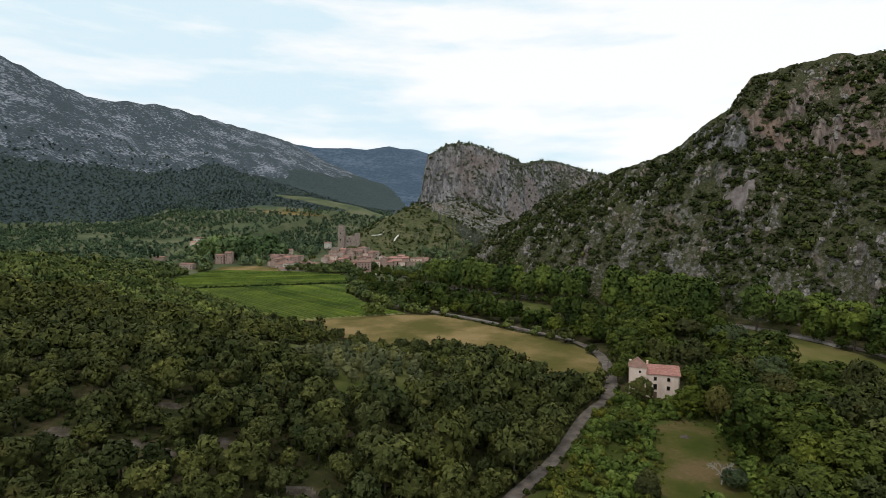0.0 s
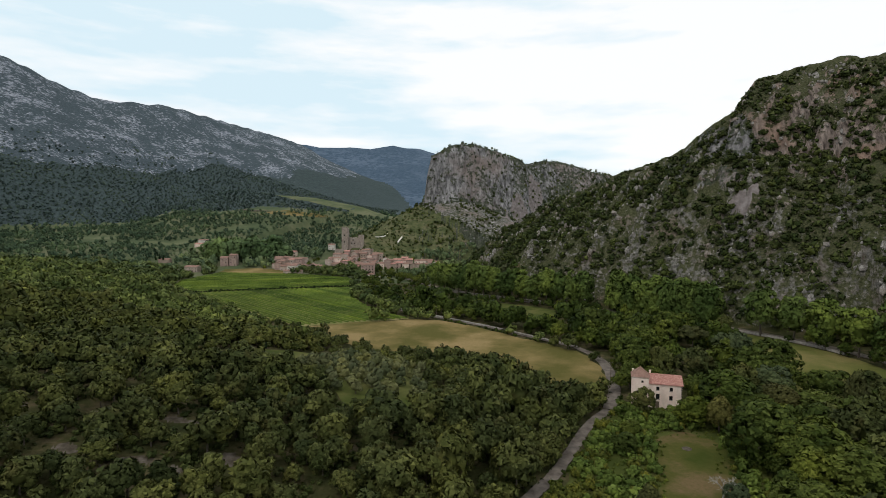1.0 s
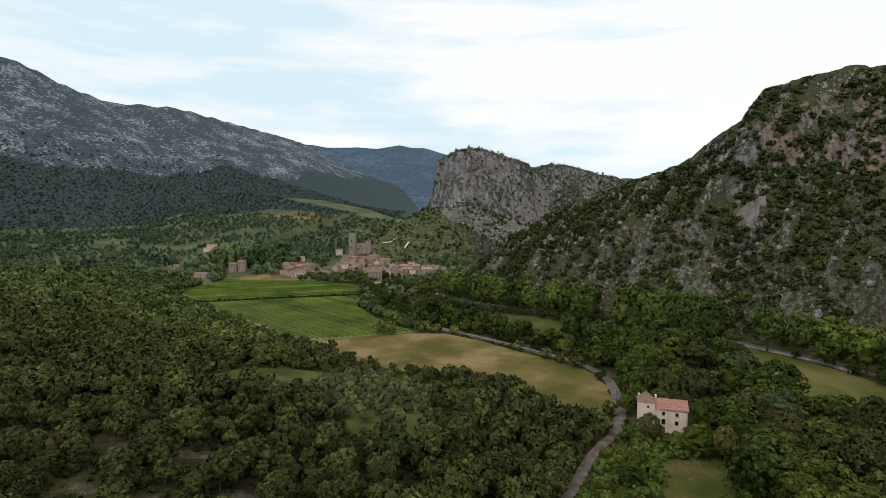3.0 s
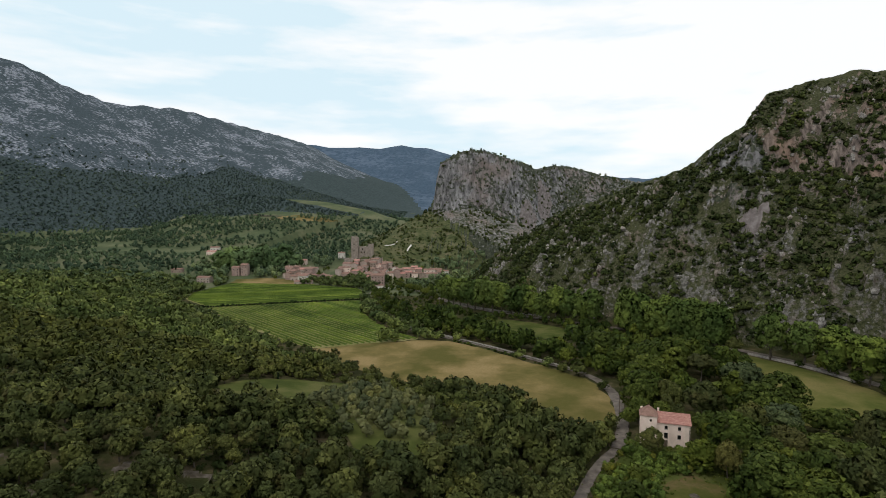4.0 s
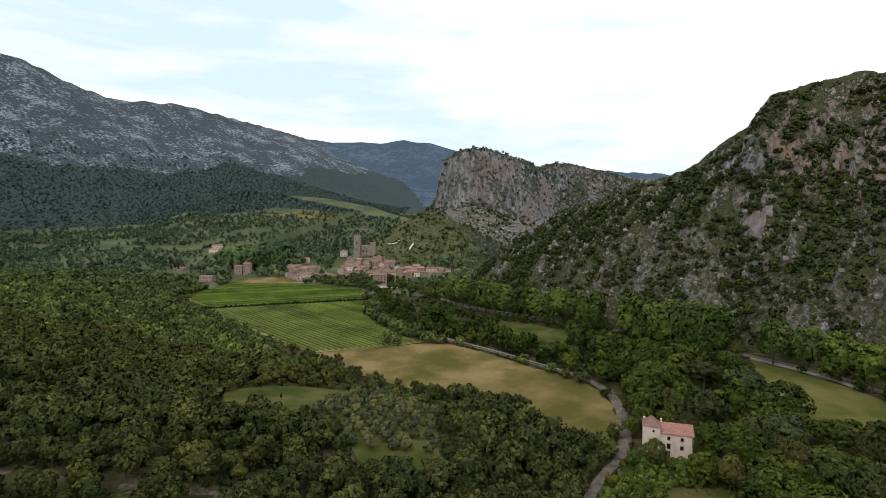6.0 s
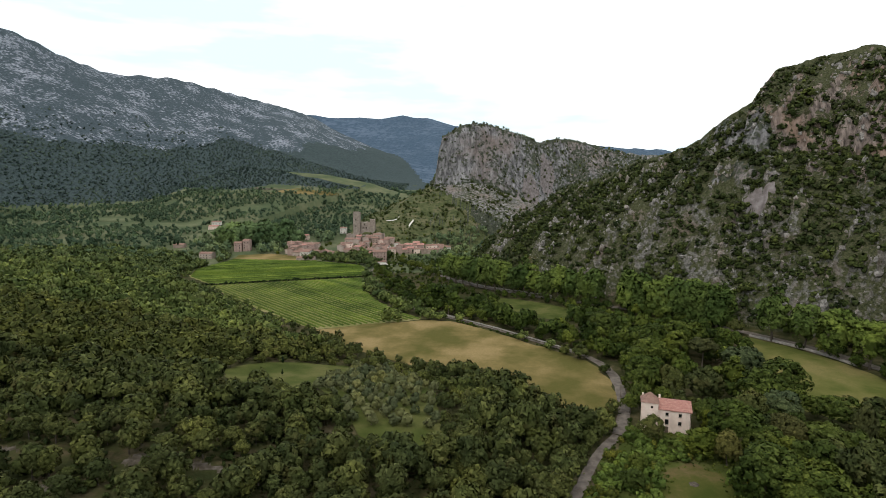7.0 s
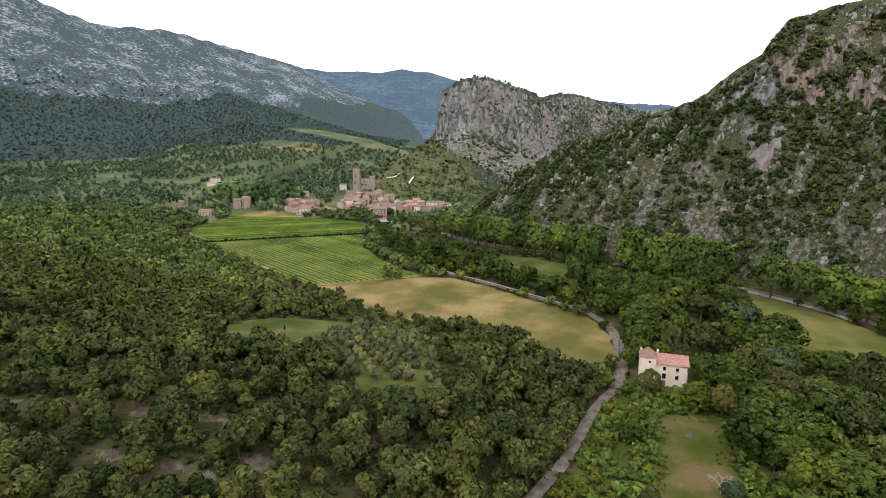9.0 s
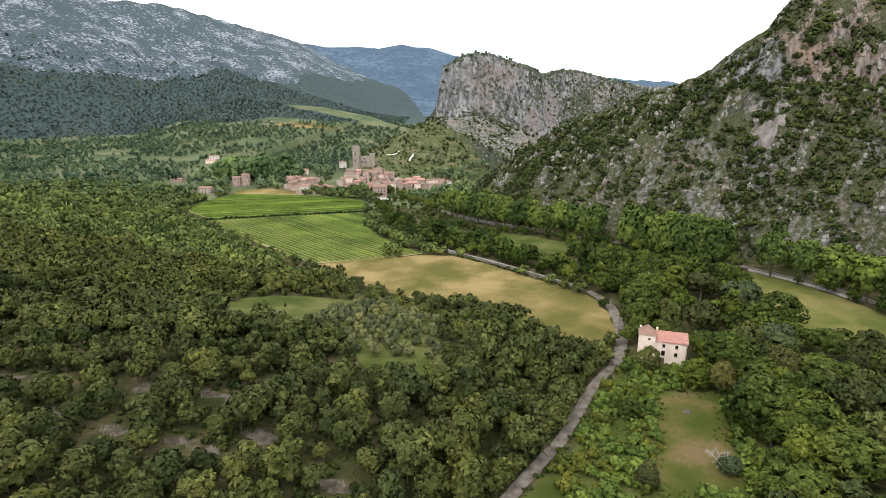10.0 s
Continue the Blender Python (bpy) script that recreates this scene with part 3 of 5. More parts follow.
def along(pts, step):
    """Evenly spaced places on a smoothed polyline: x, y and the way."""
    p = np.array(pts, float)
    for _ in range(2):
        q = [p[0]]
        for a, b in zip(p[:-1], p[1:]):
            q += [a * 0.75 + b * 0.25, a * 0.25 + b * 0.75]
        p = np.array(q + [p[-1]])
    s = np.concatenate([[0], np.cumsum(np.hypot(*np.diff(p, axis=0).T))])
    t = np.arange(0, s[-1], step)
    x, y = np.interp(t, s, p[:, 0]), np.interp(t, s, p[:, 1])
    way = np.arctan2(np.gradient(y), np.gradient(x))
    return x, y, way


def ribbon(name, pts, width, material, label, category, lift=0.32):
    x, y, way = along(pts, 1.6)
    n = len(x)
    vs = []
    for k in (-1.0, -0.33, 0.33, 1.0):
        w = width * (0.5 + 0.24 * (fbm(x / 4, y / 4, 3, 5 + (k > 0)) - 0.5))
        px, py = x - np.sin(way) * w * k, y + np.cos(way) * w * k
        vs.append(np.column_stack([px, py, land(px, py) + lift + 0.05 * (1 - abs(k))]))
    v = np.concatenate(vs)
    f = []
    for r in range(3):
        a = np.arange(n - 1) + r * n
        f += [np.stack([a, a + 1, a + n + 1], -1), np.stack([a, a + n + 1, a + n], -1)]
    me = raw_mesh(name, v, np.concatenate(f), [material])
    if me.polygons[0].normal.z < 0:
        me.flip_normals()
    return tagged(new(name, me), label, category, kind="structure")


ribbon("lane", LANE[:8], 3.3, M["lane"], "dusty worn lane climbing between the oaks", "road")
ribbon("lane", LANE[7:13], 4.3, M["lane"], "dusty worn lane passing the pink house", "road", 0.33)
ribbon("lane", LANE[12:], 2.1, M["lane"], "narrow dusty worn lane running to the village", "road")
ribbon("avenue_road", AVENUE, 6.0, M["lane"], "grey country road under plane trees", "road")

# ---------------------------------------------------------------- plants
ICO = bmesh.new()
bmesh.ops.create_icosphere(ICO, subdivisions=1, radius=1)
ICO20_V = np.array([v.co for v in ICO.verts])
ICO20_F = np.array([[v.index for v in f.verts] for f in ICO.faces])
ICO.free()
ICO = bmesh.new()
bmesh.ops.create_icosphere(ICO, subdivisions=2, radius=1)
ICO80_V = np.array([v.co for v in ICO.verts])
ICO80_F = np.array([[v.index for v in f.verts] for f in ICO.faces])
ICO.free()


def crown(r, z0, z1, lobes, puffs, puff, leaves, leaf, narrow=0.0, body=0.8, tuft=16):
    """Tufts of leaves round a few boughs, with loose leaves. Returns corners and triangles; r is the crown's radius, z0 to z1 its height."""
    zc, hz = 0.5 * (z0 + z1), 0.5 * (z1 - z0)
    cs, rs = [], []
    for k in range(lobes):
        while True:
            p = rng.uniform(-1, 1, 3)
            if p @ p < 1 and p[2] > -0.75:
                break
        big = rng.uniform(0.34, 0.54)
        taper = 1 - narrow * (p[2] * 0.5 + 0.5)
        cs.append((p[0] * r * 0.62 * taper, p[1] * r * 0.62 * taper, zc + p[2] * hz * 0.62))
        rs.append(big * min(r, hz * 1.15) * (taper * 0.5 + 0.5))
    cs.append((0, 0, zc - 0.1 * hz))
    rs.append(0.70 * min(r, hz))
    cs, rs = np.array(cs), np.array(rs)

    def shell(n, lo, hi, clear):
        w = rs ** 2 / (rs ** 2).sum()
        m = n * 5
        pick = rng.choice(len(rs), m, p=w)
        d = rng.normal(size=(m, 3))
        d /= np.linalg.norm(d, axis=1)[:, None]
        d[:, 2] = np.where(d[:, 2] < -0.45, -d[:, 2], d[:, 2])
        p = cs[pick] + d * (rs[pick] * rng.uniform(lo, hi, m))[:, None]
        keep = (np.linalg.norm(p[:, None] - cs[None], axis=2) / rs[None]).min(1) > clear
        return p[keep][:n], d[keep][:n]
    V = [ICO20_V * np.array([0.62 * r, 0.62 * r, 0.62 * hz]) * body * rng.uniform(0.85, 1.1, (12, 1)) + np.array([0, 0, zc - 0.05 * hz])]
    F = [ICO20_F]
    off = 12

    def patches(p, nn, sz):
        """Jagged leafy scraps at p, facing nn."""
        m = len(p)
        nn = nn / np.linalg.norm(nn, axis=1)[:, None]
        t = np.cross(nn, rng.normal(size=(m, 3)))
        t /= np.linalg.norm(t, axis=1)[:, None]
        b = np.cross(nn, t)
        sz = sz[:, None]
        k1, k2 = rng.uniform(0.35, 1.0, (m, 1)), rng.uniform(0.35, 1.0, (m, 1))
        return np.stack([p + t * sz * 1.15, p - 0.5 * t * sz + k1 * b * sz, p - 0.5 * t * sz - k2 * b * sz], 1).reshape(-1, 3)
    if puffs:
        p, d = shell(puffs, 0.70, 0.95, 0.66)
        rad_p = puff * rng.uniform(0.65, 1.35, len(p))
        dd = rng.normal(size=(len(p), tuft, 3)) + 0.55 * d[:, None] + np.array([0, 0, 0.35])
        dd /= np.linalg.norm(dd, axis=2)[:, :, None]
        pos = p[:, None] + dd * (rad_p[:, None] * rng.uniform(0.72, 1.12, (len(p), tuft)))[:, :, None]
        sz = rad_p[:, None] * rng.uniform(0.42, 0.85, (len(p), tuft)) * (14 / tuft) ** 0.5
        tri = patches(pos.reshape(-1, 3), (dd + rng.normal(scale=0.28, size=dd.shape)).reshape(-1, 3), sz.ravel())
        V.append(tri)
        F.append(np.arange(len(tri)).reshape(-1, 3) + off)
        off += len(tri)
    if leaves:
        p, d = shell(leaves, 0.95 + 0.3 * puff / r, 1.12 + 0.45 * puff / r, 0.9)
        tri = patches(p, d + rng.normal(scale=0.5, size=d.shape) + np.array([0, 0, 0.3]), leaf * rng.uniform(0.55, 1.35, len(p)))
        V.append(tri)
        F.append(np.arange(len(tri)).reshape(-1, 3) + off)
    return np.concatenate(V), np.concatenate(F)


def rounded(v, f):
    """Leaves turned outwards, with soft normals so that a crown is shaded as one round mass."""
    lo, hi = v.min(0), v.max(0)
    c = np.array([0.5 * (lo[0] + hi[0]), 0.5 * (lo[1] + hi[1]), lo[2] + 0.30 * (hi[2] - lo[2])])
    out = (v - c) / (0.5 * (hi - lo))
    out /= np.linalg.norm(out, axis=1)[:, None] + 1e-6
    fn = np.cross(v[f[:, 1]] - v[f[:, 0]], v[f[:, 2]] - v[f[:, 0]])
    fn /= np.linalg.norm(fn, axis=1)[:, None] + 1e-9
    wrong = (fn * out[f].mean(1)).sum(1) < 0
    f = np.where(wrong[:, None], f[:, ::-1], f)
    fn = np.where(wrong[:, None], -fn, fn)
    n = out * 0.55
    np.add.at(n, f.ravel(), np.repeat(fn, 3, 0) * 0.5)
    n /= np.linalg.norm(n, axis=1)[:, None] + 1e-6
    return v, f, n


def limb(a, b, r0, r1, sides=6):
    """A tapered stick from a to b."""
    a, b = np.array(a, float), np.array(b, float)
    w = (b - a) / np.linalg.norm(b - a)
    u = np.cross(w, (0.3, 1, 0.1))
    u /= np.linalg.norm(u)
    v = np.cross(w, u)
    ang = np.arange(sides) * 2 * math.pi / sides
    ring = np.cos(ang)[:, None] * u + np.sin(ang)[:, None] * v
    V = np.concatenate([a + ring * r0, b + ring * r1])
    k = np.arange(sides)
    n = (k + 1) % sides
    return V, np.concatenate([np.stack([k, n, n + sides], -1), np.stack([k, n + sides, k + sides], -1)])


def joined(pieces):
    V, F, off = [], [], 0
    for v, f in pieces:
        V.append(v)
        F.append(f + off)
        off += len(v)
    return np.concatenate(V), np.concatenate(F)


def trunk(h, r, spread, boughs=4):
    lean = rng.normal(scale=0.06 * h, size=2)
    top = (lean[0], lean[1], h)
    pieces = [limb((0, 0, -0.6), (lean[0] * 0.5, lean[1] * 0.5, h * 0.5), r * 1.25, r * 0.9), limb((lean[0] * 0.5, lean[1] * 0.5, h * 0.5), top, r * 0.9, r * 0.6)]
    for k in range(boughs):
        an = 2 * math.pi * (k + rng.uniform(-0.3, 0.3)) / boughs
        pieces.append(limb(top, (lean[0] + spread * math.cos(an), lean[1] + spread * math.sin(an), h + spread * rng.uniform(0.5, 1.1)), r * 0.5, r * 0.15, 5))
    return joined(pieces)


def tree_kind(name, label, category, leaves_mat, count, make_crown, make_trunk, group, trunk_mat="bark"):
    """A few grown trees of one kind; the rest are copies of these."""
    kinds = []
    for k in range(count):
        root = thing(name, (0, 0, 0), label, category, group)
        for nm, (v, f), m in (("trunk", make_trunk(), M[trunk_mat]), ("crown", make_crown(), M[leaves_mat])):
            nn = None
            if nm == "crown":
                v, f, nn = rounded(v, f)
            ob = new(nm, raw_mesh(name + "_" + nm, v, f, [m], None, nn))
            ob.parent = root
        kinds.append([root, False])
    return kinds


def plant(kinds, x, y, size, label="", tall=None):
    k = kinds[int(rng.integers(len(kinds)))]
    m = pose(x, y, hgt(x, y) - 0.1, 0, 0, rng.uniform(0, 360)) @ Matrix.Diagonal((size, size, tall or size * rng.uniform(0.9, 1.12), 1))
    if k[1]:
        ob = copy_thing(k[0], Matrix.Identity(4))
    else:
        ob, k[1] = k[0], True
    ob.matrix_basis = m
    if label:
        ob["label"] = label
    return ob


def stand(name, templates, x, y, size, mats, label, category, sink=0.15, leafy_shade=True):
    """Woods that nobody could count, as one mesh."""
    n = len(x)
    z = land(x, y) - sink
    pick = rng.integers(0, len(templates), n)
    V, F, I, T, N, off = [], [], [], [], [], 0
    for k, tp in enumerate(templates):
        v, f, nn = rounded(tp[0], tp[1])
        w = np.nonzero(pick == k)[0]
        if not len(w):
            continue
        an = rng.uniform(0, 2 * math.pi, len(w))
        s = size[w]
        tall = s * rng.uniform(0.85, 1.18, len(w))
        c, q = np.cos(an) * s, np.sin(an) * s
        X = v[None, :, 0] * c[:, None] - v[None, :, 1] * q[:, None] + x[w][:, None]
        Y = v[None, :, 0] * q[:, None] + v[None, :, 1] * c[:, None] + y[w][:, None]
        Z = v[None, :, 2] * tall[:, None] + z[w][:, None]
        V.append(np.stack([X, Y, Z], -1).reshape(-1, 3))
        F.append((f[None] + (np.arange(len(w)) * len(v))[:, None, None] + off).reshape(-1, 3))
        I.append(np.tile(tp[2], len(w)) if len(tp) > 2 else np.zeros(len(w) * len(f), int))
        co, si = np.cos(an)[:, None], np.sin(an)[:, None]
        N.append(np.stack([nn[None, :, 0] * co - nn[None, :, 1] * si, nn[None, :, 0] * si + nn[None, :, 1] * co, np.repeat(nn[None, :, 2], len(w), 0)], -1).reshape(-1, 3))
        T.append(np.repeat(np.clip(rng.normal(0.48, 0.22, len(w)), 0.03, 1.0), len(v)))
        off += len(w) * len(v)
    me = raw_mesh(name, np.concatenate(V), np.concatenate(F), mats, np.concatenate(I), np.concatenate(N) if leafy_shade else None)
    if not leafy_shade:
        me.polygons.foreach_set("use_smooth", np.zeros(len(me.polygons), bool))
    me.attributes.new("tone", "FLOAT", "POINT").data.foreach_set("value", np.concatenate(T).astype(np.float32))
    return tagged(new(name, me), label, category, kind="stuff")


def scatter(x0, x1, y0, y1, spacing, jitter=0.42):
    gx_, gy_ = np.meshgrid(np.arange(x0, x1, spacing), np.arange(y0, y1, spacing * 0.9))
    gx_ = gx_ + (np.arange(gx_.shape[0]) % 2)[:, None] * spacing / 2
    x = (gx_ + rng.uniform(-jitter, jitter, gx_.shape) * spacing).ravel()
    y = (gy_ + rng.uniform(-jitter, jitter, gx_.shape) * spacing).ravel()
    return x, y


def in_view(x, y, wide=1.0):
    return (np.abs(x) < wide * (y + 12) + 6) & (y > 20)


def free(x, y, margin=1.0):
    """Where nothing has been laid out."""
    ok = np.ones(np.shape(x), bool)
    for poly in (VINE_NEAR, VINE_FAR, DRY_STRIP, MEADOW, OLIVE, EAST_MEADOW, GREEN_MEADOW, CLEARING):
        ok &= ~inside(x, y, poly)
    for pts, w in ((LANE, 2.6), (AVENUE, 4.5)):
        d, _, _ = near_line(x, y, pts)
        ok &= d > w + margin
    ok &= ~((np.abs(x - 74) < 11) & (np.abs(y - 182) < 11))
    ok &= near_line(x, y, [(-240, 460), (-209, 431), (-150, 453), (-86, 475)])[0] > 9
    ok &= ~inside(x + 2, y + 12, GREEN_MEADOW) & ~inside(x + 3, y + 22, GREEN_MEADOW)
    return ok


oaks = tree_kind("oak_tree", "dense dark green holm oak in the wood", "tree", "oak", 8, lambda: crown(3.0, 0.6, 5.4, 10, 62, 0.58, 180, 0.17, tuft=16), lambda: trunk(1.9, 0.16, 1.3), "trees of the oak wood")
leafy = tree_kind("broadleaf_tree", "tall bright green broadleaf tree by the stream", "tree", "broadleaf", 7, lambda: crown(4.6, 1.0, 10.5, 16, 92, 0.86, 300, 0.22, tuft=18), lambda: trunk(4.2, 0.28, 2.4), "trees along the stream")
light_leafy = tree_kind("ash_tree", "light yellow-green ash tree by the stream", "tree", "ash", 4, lambda: crown(3.6, 0.8, 10.0, 15, 76, 0.78, 260, 0.20, narrow=0.3, tuft=18), lambda: trunk(3.6, 0.24, 2.0), "trees along the stream")
dark_leafy = tree_kind("tall_oak", "tall dark green oak by the stream", "tree", "oak", 3, lambda: crown(4.2, 1.0, 11.5, 15, 84, 0.84, 260, 0.22, narrow=0.4, tuft=18), lambda: trunk(4.2, 0.26, 2.2), "trees along the stream")
full_planes = tree_kind("plane_tree", "tall plane tree leafy down to the ground by the road", "tree", "plane", 4, lambda: crown(5.4, -3.5, 17.0, 40, 210, 0.82, 360, 0.22, narrow=0.1, tuft=14), lambda: trunk(5.5, 0.32, 2.6), "plane trees of the avenue")
planes = tree_kind("plane_tree", "tall plane tree lining the road", "tree", "plane", 5, lambda: crown(5.2, -0.6, 17.0, 34, 180, 0.80, 320, 0.22, narrow=0.1, tuft=14), lambda: trunk(5.5, 0.32, 2.6), "plane trees of the avenue")
olives = tree_kind("olive_tree", "small grey-green olive tree in the grove", "tree", "olive", 5, lambda: crown(2.0, 0.4, 3.9, 6, 20, 0.66, 0, 0.14, narrow=0.2, body=1.15, tuft=13), lambda: trunk(1.1, 0.13, 0.8), "olive trees of the grove")
brooms = tree_kind("broom_bush", "yellow-green broom bush beside the lane", "bush", "broom", 3, lambda: crown(1.5, 0.1, 2.6, 6, 16, 0.46, 60, 0.14, tuft=14), lambda: trunk(0.6, 0.06, 0.6), "broom bushes by the lane")

mid_oak = []
for k in range(7):
    v, f = joined([crown(3.0, 0.4, 5.2, 8, 28, 0.78, 40, 0.24, tuft=14), limb((0, 0, -0.4), (0.1, 0, 1.8), 0.2, 0.13, 4)])
    idx = np.zeros(len(f), int)
    idx[-8:] = 1
    mid_oak.append((v, f, idx))
close_oak = []
for k in range(7):
    v, f = joined([crown(3.0, 0.4, 5.2, 9, 34, 0.70, 50, 0.2, tuft=14), limb((0, 0, -0.4), (0.1, 0, 1.8), 0.2, 0.13, 4)])
    idx = np.zeros(len(f), int)
    idx[-8:] = 1
    close_oak.append((v, f, idx))
close_leafy = [crown(4.4, 0.6, 10.0, 14, 46, 1.0, 90, 0.26, tuft=14) for k in range(5)]
small_bush = [crown(1.3, -0.2, 1.6, 3, 8, 0.48, 0, 0.3, body=0.9, tuft=9) for k in range(6)]
far_oak = [crown(3.0, 0.2, 5.2, 7, 15, 0.86, 0, 0.4, body=0.9, tuft=12) for k in range(6)]
mid_leafy = [crown(4.6, 0.6, 10.0, 11, 24, 1.4, 40, 0.42, tuft=14) for k in range(5)]
far_leafy = [crown(4.2, 0.4, 9.5, 6, 7, 1.65, 0, 0.8, tuft=8) for k in range(5)]
scrub = [crown(1.4, -0.3, 1.8, 2, 2, 0.85, 0, 0.34, body=1.25, tuft=5) for k in range(6)]
bush = [crown(1.4, -0.3, 1.8, 2, 3, 0.85, 0, 0.34, body=1.1, tuft=7) for k in range(8)]

DETACHED = [(-290, 585), (-262, 622), (-372, 795), (-366, 770), (-349, 640), (-205, 690), (-156, 700)]


def away_from_houses(x, y):
    """Open ground in front of the detached houses."""
    ok = np.ones(np.shape(x), bool)
    for hx_, hy_ in DETACHED:
        k = (y - hy_) / hy_
        ok &= ~((np.abs(x - (hx_ + 6) * (1 + k)) < 15) & (y > hy_ - 50) & (y < hy_ + 12))
    return ok


# the oak wood on the western slope
x, y = scatter(-620, 70, 30, 620, 5.9)
lane_d, _, lane_side = near_line(x, y, LANE)
zn = zone(x, y)
ok = in_view(x, y) & free(x, y, 0.3) & ((zn == 0) | (zn == 7)) & (lane_side > 0) & (y < 600)
gap = fbm(x / 16, y / 16, 3, 101)
near_gap = (y < 150) & (x < -18)
ok &= gap > 0.20
for ox, oy, ax, ay in OPEN_SOIL:
    ok &= ((x - ox) / (ax + 0.4)) ** 2 + ((y - oy + 2.6) / (ay + 3.2)) ** 2 > 1
ok &= away_from_houses(x, y) & ~((x < -44) & (inside(x, y + 6, OLIVE) | inside(x, y + 13, OLIVE)))
x, y = x[ok], y[ok]
size = np.clip(rng.normal(1.34, 0.32, len(x)), 0.55, 2.1)
edge = near_line(x, y, [(-84, 290), (-48, 262), (0, 224), (40, 188), (50, 170)])[0]
size = np.where(edge < 14, size * np.where(x < -15, 0.72, 1.05), size)
size = np.where(near_line(x, y, OLIVE + OLIVE[:1])[0] < 9, size * 0.68, size)
brink = near_line(x, y, [(-244, 471), (-207, 427), (-128, 340), (-84, 297)])[0]
size = np.where(brink < 26, size * np.clip(0.35 + brink / 40, 0.4, 1), size)
size = np.where(near_gap[ok], size * 0.85, size)
order = np.argsort(y + 0.15 * np.abs(x))
single = order[:300]
for k in single:
    plant(oaks, float(x[k]), float(y[k]), float(size[k]))
rest = order[300:]
is_close = (y[rest] < 185) | (edge[rest] < 14)
close = rest[is_close]
fair = rest[~is_close & (y[rest] >= 185) & (y[rest] < 260)]
away = rest[~is_close & (y[rest] >= 260)]
stand("oak_wood", close_oak, x[close], y[close], size[close], [M["oak"], M["bark"]], "dense dark green holm oaks round the grove", "woods")
stand("oak_wood", mid_oak, x[fair], y[fair], size[fair], [M["oak"], M["bark"]], "dense wood of dark green holm oaks on the slope", "woods")
distant = away[y[away] >= 370]
away = away[y[away] < 370]
stand("oak_wood", [crown(3.0, 0.2, 5.2, 6, 10, 0.98, 0, 0.5, body=0.95, tuft=10) for k in range(6)], x[distant], y[distant], size[distant], [M["slope_oak"]], "green woods covering the slope towards the mountain", "woods")
stand("oak_wood", far_oak, x[away], y[away], size[away], [M["slope_oak"]], "wood of green oaks covering the western slope", "woods")

# large single trees: kind, x, y, radius, height
BIG_TREES = [
    ("leafy", 72, 206, 8.0, 18.0), ("umbrella", 112, 240, 9.5, 14.0), ("leafy", 93, 250, 9.0, 18.5), ("leafy", 109, 257, 10.0, 20.0), ("light", 101, 246, 7.5, 16.0), ("leafy", 112, 195, 9.0, 17.0), ("leafy", 125, 201, 10.0, 18.5), ("leafy", 119, 188, 7.5, 14.0), ("grey", 114, 184, 8.0, 13.5),
    ("leafy", 88, 166, 9.5, 16.5), ("pine", 82, 156, 5.4, 13.0), ("pine", 127, 162, 5.2, 19.0), ("dull", 106, 165, 6.8, 12.5), ("light", 114, 159, 8.8, 12.5),
    ("dark", 153, 291, 5.0, 10.0), ("dark", 84, 206, 7.0, 14.0), ("light", 80, 290, 9.0, 14.0), ("leafy", 82, 136, 10.5, 18.0), ("leafy", 90, 127, 9.6, 17.0),
    ("light", 92, 114, 10.0, 15.0), ("light", 74, 103, 8.4, 13.0), ("dark", 111, 137, 9.6, 19.0), ("pine", 44, 111, 3.8, 8.5), ("leafy", 77, 229, 7.0, 14.0),
    ("leafy", 88, 238, 9.5, 15.5), ("dark", 102, 181, 7.0, 14.5), ("leafy", 131, 182, 8.5, 13.5), ("dark", 95, 201, 8.4, 15.5), ("grey", 124, 228, 8.4, 15.0),
    ("light", 93, 159, 6.0, 11.0), ("dark", 64.5, 170.5, 5.2, 9.5), ("elder", 76.5, 161.5, 7.0, 10.5), ("elder", 86.5, 178, 2.8, 9.0), ("light", 49, 142, 3.8, 6.2), ("light", 54, 152, 3.4, 6.0), ("grey", 66, 117, 3.4, 5.0)]


def clear_of_big_trees(x, y, share=0.85):
    ok = np.ones(np.shape(x), bool)
    for _, bx, by, r, _ in BIG_TREES:
        ok &= np.hypot(x - bx, y - by) > share * r + 1.5
    return ok


def large_kind(name, label, leaves, count, narrow=0.0, low=1.4, lobes=26):
    return tree_kind(name, label, "tree", leaves, count, lambda: crown(8.0, low, 16.5, lobes, 280, 0.88, 600, 0.22, narrow=narrow, tuft=16), lambda: trunk(max(5.5, low), 0.36, 3.6), "large trees of the valley floor")


LARGE = {"leafy": large_kind("broadleaf_tree", "large spreading bright green broadleaf tree", "broadleaf", 3),
         "light": large_kind("ash_tree", "large light green ash tree", "ash", 3),
         "dark": large_kind("tall_oak", "large dark green oak with a dense crown", "oak", 2, 0.2),
         "grey": large_kind("willow_tree", "grey-green willow with a rounded crown", "willow", 2),
         "dull": large_kind("pine_tree", "olive-brown pine with a rounded crown", "pine", 1),
         "pine": large_kind("pine_tree", "olive-brown pine with a pointed crown", "pine", 2, 0.8),
         "elder": large_kind("elder_bush", "yellow-green elder bush beside the pink house", "elder", 2, 0.3, 0.2),
         "umbrella": large_kind("umbrella_pine", "umbrella pine with a flat olive-green crown", "pine", 1, 0.1, 9.0, 18)}
for k, (kind, bx, by, r, h) in enumerate(BIG_TREES):
    kinds = LARGE[kind]
    same = [b[0] for b in BIG_TREES[:k]].count(kind)
    plant([kinds[same % len(kinds)]], bx, by, r / 8.4, "", h / 17.0)

